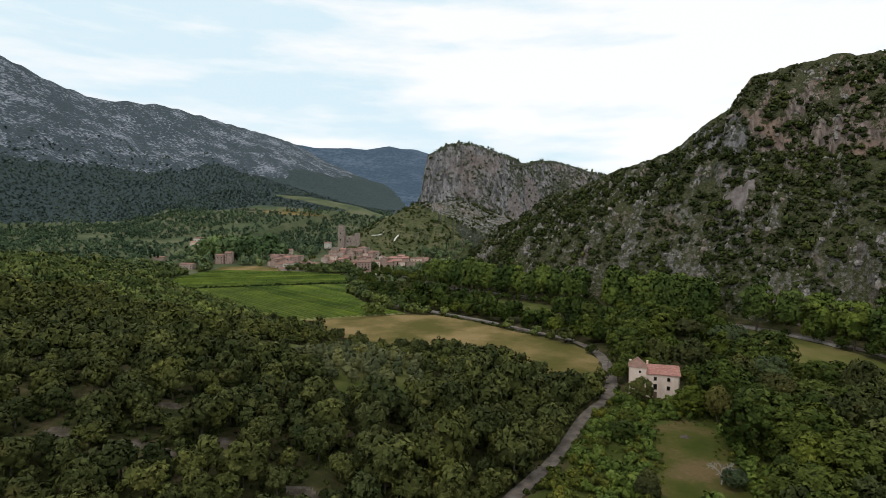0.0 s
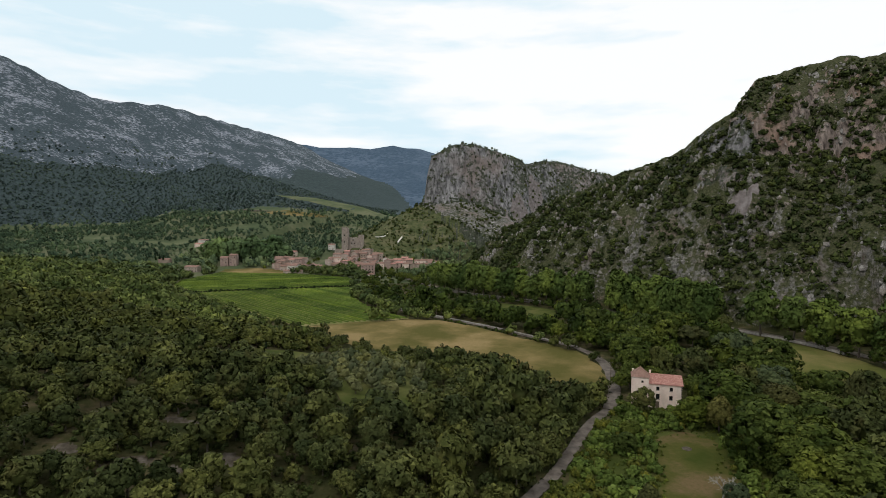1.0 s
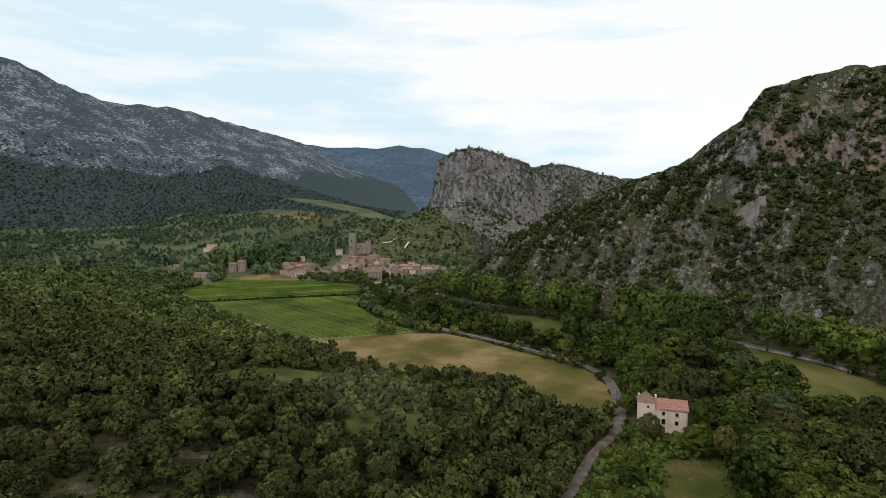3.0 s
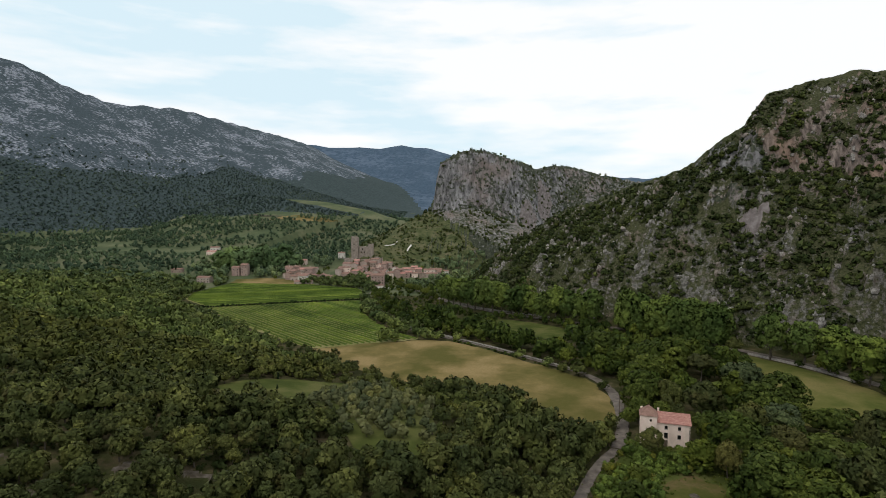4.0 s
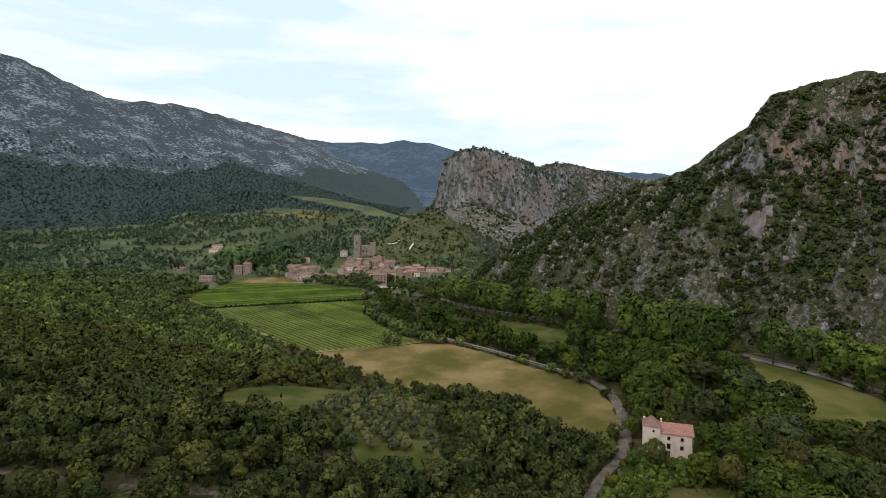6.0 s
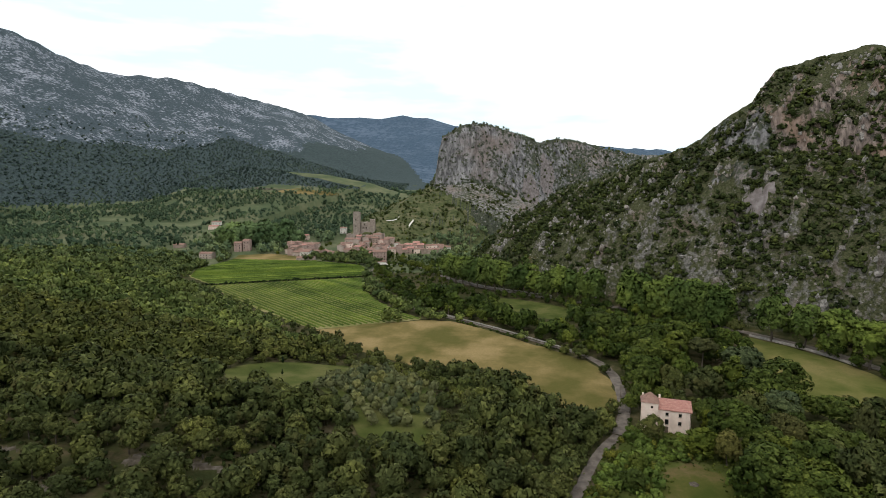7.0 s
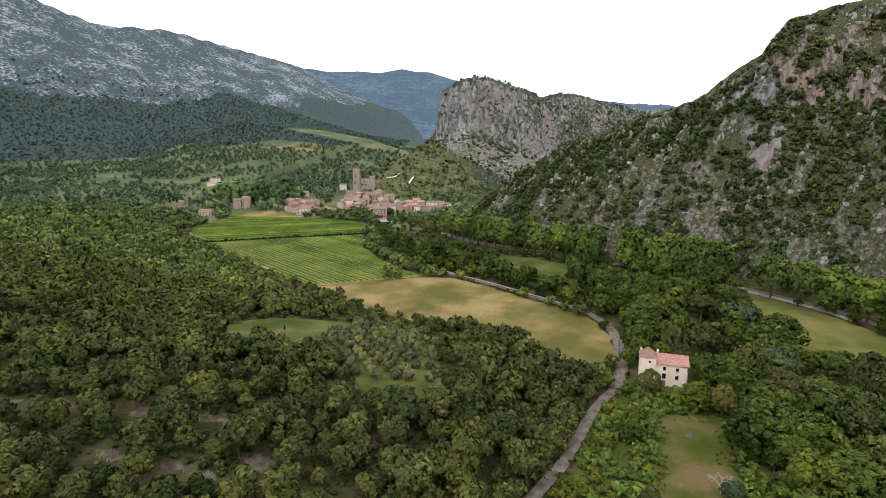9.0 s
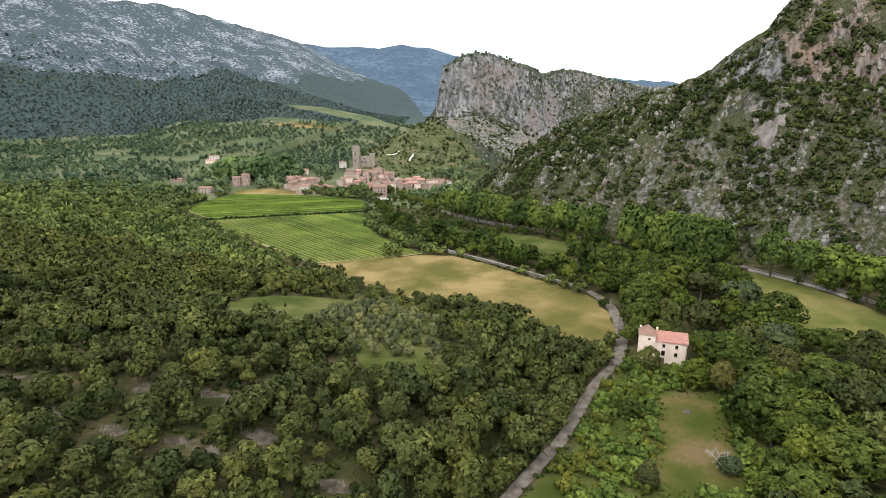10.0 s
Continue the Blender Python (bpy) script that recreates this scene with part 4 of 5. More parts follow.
# trees along the stream and round the house
x, y = scatter(-90, 330, 40, 600, 6.6)
_, _, lane_side = near_line(x, y, LANE)
_, _, av_side = near_line(x, y, AVENUE)
zn = zone(x, y)
ok = in_view(x, y) & free(x, y, 1.5) & ((zn == 0) | (zn == 7)) & (lane_side < 0) & (fbm(x / 18, y / 18, 2, 55) > 0.3)
ok &= ~((av_side < 0) & (near_line(x, y, AVENUE)[0] < 16) & (y < 400))
low = inside(x, y, [(8, 100), (26, 124), (40, 150), (46, 162), (60, 184), (84, 178), (86, 150), (80, 125), (68, 104), (60, 60), (20, 60)])
ok &= ~low & clear_of_big_trees(x, y, 0.55)
av = av_side[ok]
x, y = x[ok], y[ok]
size = np.clip(rng.normal(0.88, 0.30, len(x)), 0.40, 1.6)
size = np.where((y > 380) & (x < 30), size * 0.7, size)
size = np.where((y > 290) & (near_line(x, y, AVENUE)[0] < 45), size * 0.6, size)
for k in range(len(x)):
    if y[k] < 200 and av[k] > 0:
        u = float(fbm(np.array(x[k] / 14), np.array(y[k] / 14), 2, 3)) + rng.uniform(-0.15, 0.15)
        plant(light_leafy if u > 0.56 else dark_leafy if u < 0.40 else leafy, float(x[k]), float(y[k]), float(size[k]))
m = (y >= 200) | (av <= 0)
far_bank = m & (rng.uniform(size=len(m)) < 0.35)
stand("stream_wood", close_leafy, x[far_bank], y[far_bank], size[far_bank] * 0.85, [M["ash"]], "light green broadleaf trees along the stream", "woods")
near_bank = m & ~far_bank & (y < 275)
stand("stream_wood", close_leafy, x[near_bank], y[near_bank], size[near_bank] * 0.9, [M["broadleaf"]], "dense green broadleaf trees along the stream", "woods")
m = m & ~far_bank & ~near_bank
stand("stream_wood", mid_leafy, x[m], y[m], size[m] * 0.9, [M["broadleaf"]], "green broadleaf trees along the stream below the village", "woods")

# olive grove
x, y = scatter(-60, 4, 138, 234, 5.6, 0.14)
ok = inside(x, y, OLIVE) & (x > -52 + 0.15 * (y - 200)) & (y > 154) & (rng.uniform(size=len(x)) < 0.93)
for px, py in zip(x[ok], y[ok]):
    plant(olives, float(px), float(py), float(rng.uniform(0.8, 1.25)))

# planes along the avenue: a single row by the wall, a double one in the middle, a single one towards the village
x, y, way = along(AVENUE, 1.0)
for lo, hi, gap, sides in ((222, 289, 16.0, (1,)), (307, 354, 8.0, (1, -1)), (364, 470, 9.0, (1,))):
    run = np.nonzero((y > lo) & (y < hi))[0]
    for s in sides:
        for k in run[int(gap * (0.2 if s > 0 else 0.7))::int(gap)]:
            px, py = x[k] - s * math.sin(way[k]) * 4.6, y[k] + s * math.cos(way[k]) * 4.6
            plant(full_planes if 300 < lo < 320 else planes, float(px), float(py), float(1.62 * rng.uniform(0.92, 1.08)))

# smaller trees hide the last stretch of the road
for k in np.nonzero((y > 474) & (y < 566))[0][::6]:
    plant(light_leafy if k % 4 else leafy, float(x[k] - math.sin(way[k]) * 6.0), float(y[k] + math.cos(way[k]) * 6.0 - 3), float(rng.uniform(0.6, 0.95)))


# shrubs on the east hill and below the rock
def ribs(x, y):
    """How near a place is to the back of a rock rib, 0 to 1."""
    return 1 - 2 * np.abs(fbm((0.80 * x + 0.60 * y) / 60, (-0.60 * x + 0.80 * y) / 15, 4, 83) - 0.5)


x, y = scatter(-40, 420, 230, 620, 2.9)
zn = zone(x, y)
g = fbm(x / 22, y / 22, 3, 13)
f2 = fbm(x / 6, y / 6, 2, 19)
ok = in_view(x, y, 0.95) & (zn == 1) & (0.55 * g + 0.75 * f2 - 0.32 * (ribs(x, y) - 0.8) > 0.588) & (near_line(x, y, [(r[0], r[1]) for r in EAST_HILL])[0] > 2.5)
ok &= ~inside(x, y, SCREE) & ~inside(x, y + 3, SCREE)
slope = land(x, y - 1.5) - land(x, y + 1.5)
ok &= np.abs(slope) < 11
x, y = x[ok], y[ok]
size = np.clip(rng.lognormal(0.18, 0.42, len(x)), 0.4, 2.8)
crest = near_line(x, y, [(r[0], r[1]) for r in EAST_HILL])[0]
size = np.where(crest < 9, np.minimum(size, 0.85), size)
tall = size > 1.85
stand("hill_shrubs", [crown(3.0, 0.2, 5.2, 6, 10, 1.0, 0, 0.4, body=0.95, tuft=10) for k in range(6)], x[tall], y[tall], size[tall] * 0.42, [M["shrub"]], "dark holm oaks dotted over the rocky hillside", "trees", 0.2)
x, y, size = x[~tall], y[~tall], size[~tall]
stand("hill_shrubs", bush, x, y, size, [M["shrub"]], "low dark shrubs scattered over the rocky hillside", "shrubs", 0.2)


def jagged(v, f, tall):
    """A broken block of limestone with uneven sides."""
    v = v * rng.uniform(0.55, 1.30, (len(v), 1)) * np.array([1.1, 0.7, tall])
    cut_n = rng.normal(size=(3, 3))
    for q in cut_n / np.linalg.norm(cut_n, axis=1)[:, None]:
        over = np.clip(v @ q - 0.62, 0, None)
        v = v - over[:, None] * q * 0.9
    return v, f


blocks = [jagged(ICO20_V, ICO20_F, 0.9) for k in range(10)]
crags = [jagged(ICO80_V, ICO80_F, rng.uniform(1.1, 1.7)) for k in range(8)]
rx, ry = scatter(-10, 420, 230, 620, 3.1)
rv = ribs(rx, ry)
ro = in_view(rx, ry, 0.95) & (zone(rx, ry) == 1) & (rv + 0.25 * (fbm(rx / 5, ry / 5, 2, 41) - 0.5) > 0.82) & ~inside(rx, ry, SCREE) & (near_line(rx, ry, [(r[0], r[1]) for r in EAST_HILL])[0] > 5)
rx, ry, rv = rx[ro], ry[ro], rv[ro]
big_rock = (rv > 0.92) & (rng.uniform(size=len(rx)) < 0.42)
stand("rock_outcrops", blocks, rx[~big_rock], ry[~big_rock], np.clip(rng.lognormal(-0.05, 0.45, (~big_rock).sum()), 0.4, 2.6), [M["boulder"]], "grey limestone outcrops on the steep hillside", "rocks", 0.3, False)
stand("rock_crags", crags, rx[big_rock], ry[big_rock], np.clip(rng.lognormal(0.35, 0.35, big_rock.sum()), 0.8, 2.7), [M["boulder"]], "broken crags of pale limestone along the ribs of the hillside", "rocks", 0.3, False)
hx, hy = scatter(190, 360, 290, 400, 3.8)
hz_ = land(hx, hy, False)
ho = (zone(hx, hy) == 1) & (hz_ > 62) & (hz_ < 118 + 20 * (fbm(hx / 12, hy / 12, 2, 15) - 0.5)) & (hx > 205) & (fbm(hx / 20, hy / 20, 3, 25) > 0.40)
stand("hill_trees", far_oak, hx[ho], hy[ho], np.clip(rng.normal(0.50, 0.15, ho.sum()), 0.25, 0.9), [M["shrub"]], "dense dark holm oaks below the red crags", "woods", 0.2)
ux, uy = scatter(-1500, -150, 520, 1700, 8.6)
uz = zone(ux, uy)
uo = in_view(ux, uy, 0.95) & ((uz == 6) | ((uz == 3) & (rng.uniform(size=len(ux)) < np.clip((280 - land(ux, uy, False)) / 260, 0, 0.35)))) & (fbm(ux / 90, uy / 90, 3, 61) > 0.16) & ~inside(ux, uy, [(-400, 1215), (-250, 1210), (-100, 1170), (-120, 1100), (-330, 1150)]) & ~inside(ux, uy, [(-440, 1075), (-225, 1060), (-240, 1020), (-370, 1005)])
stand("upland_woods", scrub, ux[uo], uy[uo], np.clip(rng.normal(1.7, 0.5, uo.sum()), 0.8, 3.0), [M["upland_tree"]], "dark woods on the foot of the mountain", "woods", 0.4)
x, y = scatter(-160, 420, 600, 960, 4.8)
zn = zone(x, y)
g = fbm(x / 40, y / 40, 3, 23)
ok = ((zn == 5) & (g > 0.42) & (rng.uniform(size=len(x)) < 0.5)) | ((zn == 2) & (g > 0.40) & (rng.uniform(size=len(x)) < 0.75))
x, y = x[ok], y[ok]
stand("slope_shrubs", bush, x, y, np.clip(rng.normal(1.0, 0.4, len(x)), 0.4, 2.0), [M["shrub"]], "dark shrubs on the grassy slope under the cliff", "shrubs", 0.2)

# woods and hedges of the upper valley
TERRACES = [[(-600, 868), (-526, 882), (-496, 834), (-566, 824)], [(-562, 808), (-428, 818), (-404, 775), (-545, 768)], [(-446, 822), (-396, 886), (-376, 852), (-420, 786)], [(-690, 930), (-600, 952), (-596, 925), (-680, 905)]]
x, y = scatter(-1300, 60, 500, 1350, 9.0)
zn = zone(x, y)
g = fbm(x / 90, y / 34, 4, 77)
ok = in_view(x, y, 0.98) & ((zn == 0) | (zn == 7)) & free(x, y, 2) & ((y > 600) | (x < -300)) & (g > 0.385) & away_from_houses(x, y) & (land(x, y, False) < 75)
ok &= ~inside(x, y, [(-180, 560), (20, 585), (30, 680), (-150, 690), (-190, 640)])
ok &= ~inside(x, y, [(-400, 1205), (-250, 1120), (-100, 1105), (-120, 1190), (-330, 1260)])
for poly in TERRACES:
    ok &= ~inside(x, y, poly) & ~(inside(x, y + 40, poly) & (rng.uniform(size=len(x)) < 0.7))
x, y = x[ok], y[ok]
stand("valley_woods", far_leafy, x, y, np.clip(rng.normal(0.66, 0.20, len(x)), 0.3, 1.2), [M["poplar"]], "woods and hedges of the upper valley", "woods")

# ---------------------------------------------------------------- vines in rows


def row_mesh(name, ax, ay, bx, by, thick, per_m, leaf):
    """One trellised row: a leafy ridge following the ground."""
    length = math.hypot(bx - ax, by - ay)
    n = max(2, int(length / 3))
    t = np.linspace(0, 1, n)
    x, y = ax + (bx - ax) * t, ay + (by - ay) * t
    z = land(x, y, False) + 0.25
    nx, ny = -(by - ay) / length, (bx - ax) / length
    w, h = thick * rng.uniform(0.7, 1.0, n), rng.uniform(0.75, 1.05, n)
    base1 = np.column_stack([x + nx * w * 0.5, y + ny * w * 0.5, z + 0.15])
    base2 = np.column_stack([x - nx * w * 0.5, y - ny * w * 0.5, z + 0.15])
    top = np.column_stack([x, y, z + h])
    k = np.arange(n - 1)
    f = np.concatenate([np.stack([k, k + 1, k + 1 + 2 * n], -1), np.stack([k, k + 1 + 2 * n, k + 2 * n], -1),
                        np.stack([k + n, k + 1 + 2 * n, k + 1 + n], -1), np.stack([k + n, k + 2 * n, k + 1 + 2 * n], -1)])
    m = int(length * per_m)
    s = rng.uniform(0, 1, m)
    p = np.column_stack([ax + (bx - ax) * s, ay + (by - ay) * s, np.interp(s, t, z) + rng.uniform(0.35, 1.2, m)])
    p[:, :2] += rng.normal(scale=thick * 0.38, size=(m, 1)) * np.array([[nx, ny]])
    d = rng.normal(size=(m, 3, 3)) * leaf
    tri = (p[:, None] + d).reshape(-1, 3)
    v = np.concatenate([base1, base2, top, tri])
    f = np.concatenate([f, np.arange(3 * m).reshape(-1, 3) + 3 * n])
    return raw_mesh(name, v, f, [M["vine"]])


def vine_rows(poly, way, gap, thick, per_m, leaf, label, group):
    wx, wy = math.cos(way), math.sin(way)
    nx, ny = -wy, wx
    offs = [p[0] * nx + p[1] * ny for p in poly]
    o = min(offs) + gap
    while o < max(offs) - gap * 0.5:
        cuts = []
        for (ax, ay), (bx, by) in zip(poly, poly[1:] + poly[:1]):
            da, db = ax * nx + ay * ny - o, bx * nx + by * ny - o
            if da * db < 0:
                k = da / (da - db)
                cuts.append((ax + (bx - ax) * k) * wx + (ay + (by - ay) * k) * wy)
        cuts.sort()
        for s0, s1 in zip(cuts[::2], cuts[1::2]):
            if s1 - s0 > 8:
                s0, s1 = s0 + 1.5, s1 - 1.5
                me = row_mesh("trellised_vine", o * nx + s0 * wx, o * ny + s0 * wy, o * nx + s1 * wx, o * ny + s1 * wy, thick, per_m, leaf)
                tagged(new("trellised_vine", me), label, "vines", group)
        o += gap


vine_rows(VINE_NEAR, math.atan2(-130, 123), 3.3, 0.95, 8, 0.20, "long straight trellis of bright green vines", "vine rows of the large vineyard")
vine_rows(VINE_FAR, math.atan2(40, 120), 2.6, 1.1, 5, 0.26, "trellis of bright green vines near the village", "vine rows by the village")

hedge_x, hedge_y, _ = along([(-209, 431), (-150, 453), (-86, 475)], 2.0)
hs = np.clip(rng.normal(1.05, 0.18, len(hedge_x)), 0.6, 1.5)
hs[8::9] = rng.uniform(0.8, 1.5, len(hs[8::9]))
stand("hedge", small_bush, hedge_x, hedge_y, hs, [M["cypress"]], "low dark hedge between the two vineyards", "hedge")
hedge_x, hedge_y, _ = along([(62, 250), (39.5, 276), (18, 299), (-4, 320), (-28, 338)], 2.6)
ok = rng.uniform(size=len(hedge_x)) > 0.35
stand("hedge", small_bush, hedge_x[ok], hedge_y[ok] - 1.0, np.clip(rng.normal(0.7, 0.3, ok.sum()), 0.3, 1.8), [M["broadleaf"]], "broken line of bushes along the meadow edge", "hedge")
low_bush = bush + [(v * np.array([1.2, 1.2, 1.1]), f) for v, f in bush[:3]]
ux, uy = scatter(-160, 40, 60, 170, 2.6)
uo = in_view(ux, uy) & free(ux, uy) & np.isin(zone(ux, uy), (0, 7)) & (near_line(ux, uy, LANE)[2] > 0) & (fbm(ux / 6, uy / 6, 2, 66) > 0.33)
for ox, oy, ax, ay in OPEN_SOIL:
    uo &= ((ux - ox) / ax) ** 2 + ((uy - oy + 1) / (ay + 1)) ** 2 > 1
stand("undergrowth", small_bush, ux[uo], uy[uo], np.clip(rng.normal(0.8, 0.32, uo.sum()), 0.3, 1.6), [M["shrub"]], "low brushwood between the oaks", "shrubs")
# oaks and bushes leaning over both edges of the lane
lx, ly, lw = along(LANE[1:10], 2.7)
side = rng.uniform(3.3, 4.6, len(lx))
keep_l = (ly < 196) & (rng.uniform(size=len(lx)) < 0.85)
stand("lane_trees", close_oak, (lx - np.sin(lw) * side)[keep_l], (ly + np.cos(lw) * side)[keep_l], np.clip(rng.normal(0.75, 0.2, keep_l.sum()), 0.35, 1.2), [M["oak"], M["bark"]], "holm oaks leaning over the edge of the lane", "woods")
lx, ly, lw = along(LANE[1:9], 1.5)
side = rng.uniform(1.7, 3.0, len(lx))
keep_l = rng.uniform(size=len(lx)) < 0.8
stand("lane_bushes", small_bush, (lx + np.sin(lw) * side)[keep_l], (ly - np.cos(lw) * side)[keep_l], np.clip(rng.normal(0.55, 0.25, keep_l.sum()), 0.15, 1.1), [M["broadleaf"]], "low bushes and weeds along the lane", "shrubs")
keep_l = rng.uniform(size=len(lx)) < 0.6
stand("lane_bushes", small_bush, (lx - np.sin(lw) * side * 0.85)[keep_l], (ly + np.cos(lw) * side * 0.85)[keep_l], np.clip(rng.normal(0.35, 0.15, keep_l.sum()), 0.12, 0.8), [M["shrub"]], "brushwood on the bank of the lane", "shrubs")

# low growth between the lane, the house and the clearing
bx_, by_ = scatter(6, 94, 90, 184, 2.1)
bo = inside(bx_, by_, VERGE) & free(bx_, by_, -0.6) & (fbm(bx_ / 9, by_ / 9, 2, 29) > 0.38)
bx_, by_ = bx_[bo], by_[bo]
pick = fbm(bx_ / 7, by_ / 7, 2, 43) + rng.uniform(-0.12, 0.12, len(bx_))
yellow = ((pick > 0.56) & (rng.uniform(size=len(bx_)) < 0.4)) | ((near_line(bx_, by_, LANE)[0] < 11) & (by_ < 140) & (pick > 0.42))
for px, py in zip(bx_[yellow], by_[yellow]):
    plant(brooms, float(px), float(py), float(rng.uniform(0.55, 1.25)))
rest = ~yellow
tx, ty = scatter(40, 96, 96, 186, 1.5)
edge_d = near_line(tx, ty, CLEARING + CLEARING[:1])[0]
to = inside(tx, ty, VERGE) & (near_line(tx, ty, LANE)[0] > 2.6) & (np.where(inside(tx, ty, CLEARING), edge_d * 0.9, 0.6) < 5.0 * fbm(tx / 5, ty / 5, 2, 57))
stand("tall_grass", small_bush, tx[to], ty[to], np.clip(rng.normal(0.30, 0.13, to.sum()), 0.10, 0.65), [M["ash"]], "tall grass and weeds round the clearing", "grass")
stand("thicket", [crown(1.5, -0.2, 2.5, 5, 14, 0.46, 20, 0.16, tuft=13) for k in range(5)], bx_[rest], by_[rest], np.clip(rng.normal(0.9, 0.35, rest.sum()), 0.35, 1.9), [M["plane"]], "light green thicket below the pink house", "shrubs")
for px, py, sz in ((60, 171, 0.5), (79, 166, 0.62), (84, 164, 0.6), (86, 172, 0.7), (90, 182, 0.9), (64, 192, 0.75), (69, 196, 0.95), (78, 196, 0.9), (52, 148, 0.35), (47, 142, 0.32), (90, 160, 0.8), (88, 150, 0.75), (84, 140, 0.8), (82, 128, 0.7), (76, 116, 0.75), (88, 136, 0.9), (92, 122, 1.0), (80, 108, 0.9), (74, 98, 0.8)):
    if clear_of_big_trees(px, py, 0.6):
        plant(leafy, px, py, sz)

# ---------------------------------------------------------------- buildings


def plaster(name, lo, hi, stain=(0.30, 0.24, 0.19)):
    n = Nodes(name, 0.95, 0.1)
    c = n.ramp(n.noise(0.5, 6, 0.6), (0.3, lo), (0.7, hi))
    c = n.mix(n.ramp(n.noise(0.35, 5, 0.65, (1, 1, 0.35)), (0.50, grey(0.0)), (0.78, grey(0.6))), c, stain)
    n.bump(n.noise(6.0, 5), 0.3, 0.03)
    return n.done(c)


def tiles(name, lo, mid, hi):
    n = Nodes(name, 0.9, 0.15)
    c = n.ramp(n.noise(1.3, 7, 0.7), (0.28, lo), (0.5, mid), (0.72, hi))
    w = n.add("ShaderNodeTexWave")
    w.inputs["Scale"].default_value = 1.4
    w.inputs["Distortion"].default_value = 0.6
    n.link(n.geo.outputs["Position"], w.inputs["Vector"])
    c = n.mix(n.ramp(w.outputs["Fac"], (0.0, grey(0.0)), (0.3, grey(0.35))), c, hi)
    n.bump(w.outputs["Fac"], 0.6, 0.08)
    return n.done(c)


M["pink"] = plaster("pale_pink_render", (0.66, 0.50, 0.42), (0.80, 0.655, 0.565), (0.46, 0.36, 0.29))
M["ochre"] = plaster("ochre_stone_render", (0.22, 0.165, 0.13), (0.36, 0.28, 0.225))
M["beige"] = plaster("beige_stone_render", (0.32, 0.250, 0.208), (0.50, 0.410, 0.350))
M["rose"] = plaster("rose_stone_render", (0.26, 0.180, 0.150), (0.42, 0.305, 0.262))
M["white"] = plaster("whitewashed_render", (0.50, 0.46, 0.41), (0.66, 0.62, 0.56), (0.40, 0.36, 0.31))
M["castle"] = plaster("weathered_castle_stone", (0.19, 0.155, 0.125), (0.35, 0.295, 0.25), (0.14, 0.12, 0.10))
M["tile"] = tiles("terracotta_tiles", (0.13, 0.050, 0.036), (0.34, 0.128, 0.098), (0.60, 0.39, 0.33))
M["old_tile"] = tiles("faded_terracotta_tiles", (0.11, 0.058, 0.044), (0.225, 0.128, 0.098), (0.33, 0.212, 0.170))
n = Nodes("dark_window_glass", 0.15, 0.5)
M["glass"] = n.done((0.012, 0.013, 0.014))
n = Nodes("weathered_wood", 0.8, 0.2)
M["wood"] = n.done(n.ramp(n.noise(4, 4, 0.6, (1, 1, 0.2)), (0.3, (0.07, 0.05, 0.035)), (0.7, (0.17, 0.13, 0.095))))


def pierced(w, h, th, holes):
    """A wall along x from 0 to w and up to h, th thick towards +y, with oblong openings (x0, z0, x1, z1)."""
    xs = sorted({0, w, *[v for o in holes for v in (o[0], o[2])]})
    zs = sorted({0, h, *[v for o in holes for v in (o[1], o[3])]})
    bm = bmesh.new()
    for x0, x1 in zip(xs[:-1], xs[1:]):
        for z0, z1 in zip(zs[:-1], zs[1:]):
            cx, cz = (x0 + x1) / 2, (z0 + z1) / 2
            if not any(o[0] < cx < o[2] and o[1] < cz < o[3] for o in holes):
                box(bm, x0, 0, z0, x1, th, z1)
    bmesh.ops.remove_doubles(bm, verts=bm.verts, dist=0.001)
    inner = [f for f in bm.faces if len([g for g in bm.faces if g is not f and (g.calc_center_median() - f.calc_center_median()).length < 1e-4])]
    bmesh.ops.delete(bm, geom=inner, context="FACES")
    return bm


def moved(bm, m):
    bmesh.ops.transform(bm, matrix=m, verts=bm.verts)
    return bm


def gable_roof(w, d, rise, over=0.35, th=0.22):
    """Two tiled slopes with their thickness; the ridge runs along x, eaves at height 0."""
    bm = bmesh.new()
    lo = -over * rise / (d / 2)
    prof = [(-over, lo), (d / 2, rise), (d + over, lo), (d + over, lo + th), (d / 2, rise + th), (-over, lo + th)]
    a = [bm.verts.new((-over, y, z)) for y, z in prof]
    b = [bm.verts.new((w + over, y, z)) for y, z in prof]
    for k in range(6):
        q = (k + 1) % 6
        bm.faces.new((a[k], a[q], b[q], b[k]))
    for ring, flip in ((a, True), (b, False)):
        for quad in ((0, 1, 4, 5), (1, 2, 3, 4)):
            vs = [ring[k] for k in quad]
            bm.faces.new(vs[::-1] if flip else vs)
    bmesh.ops.recalc_face_normals(bm, faces=bm.faces)
    return bm


def gable_body(w, d, h, rise):
    """Solid walls of a small house, with its two gables."""
    bm = bmesh.new()
    prof = [(0, 0), (d, 0), (d, h), (d / 2, h + rise), (0, h)]
    a = [bm.verts.new((0, y, z)) for y, z in prof]
    b = [bm.verts.new((w, y, z)) for y, z in prof]
    for k in range(5):
        q = (k + 1) % 5
        bm.faces.new((a[k], a[q], b[q], b[k]))
    bm.faces.new(a)
    bm.faces.new(b)
    bmesh.ops.recalc_face_normals(bm, faces=bm.faces)
    return bm


def chimney(parent, x, y, z, h=1.2, s=0.55, mat="beige"):
    bm = boxed(x - s / 2, y - s / 2, z, x + s / 2, y + s / 2, z + h)
    box(bm, x - s * 0.62, y - s * 0.62, z + h, x + s * 0.62, y + s * 0.62, z + h + 0.12)
    part("chimney", bm, M[mat], parent)


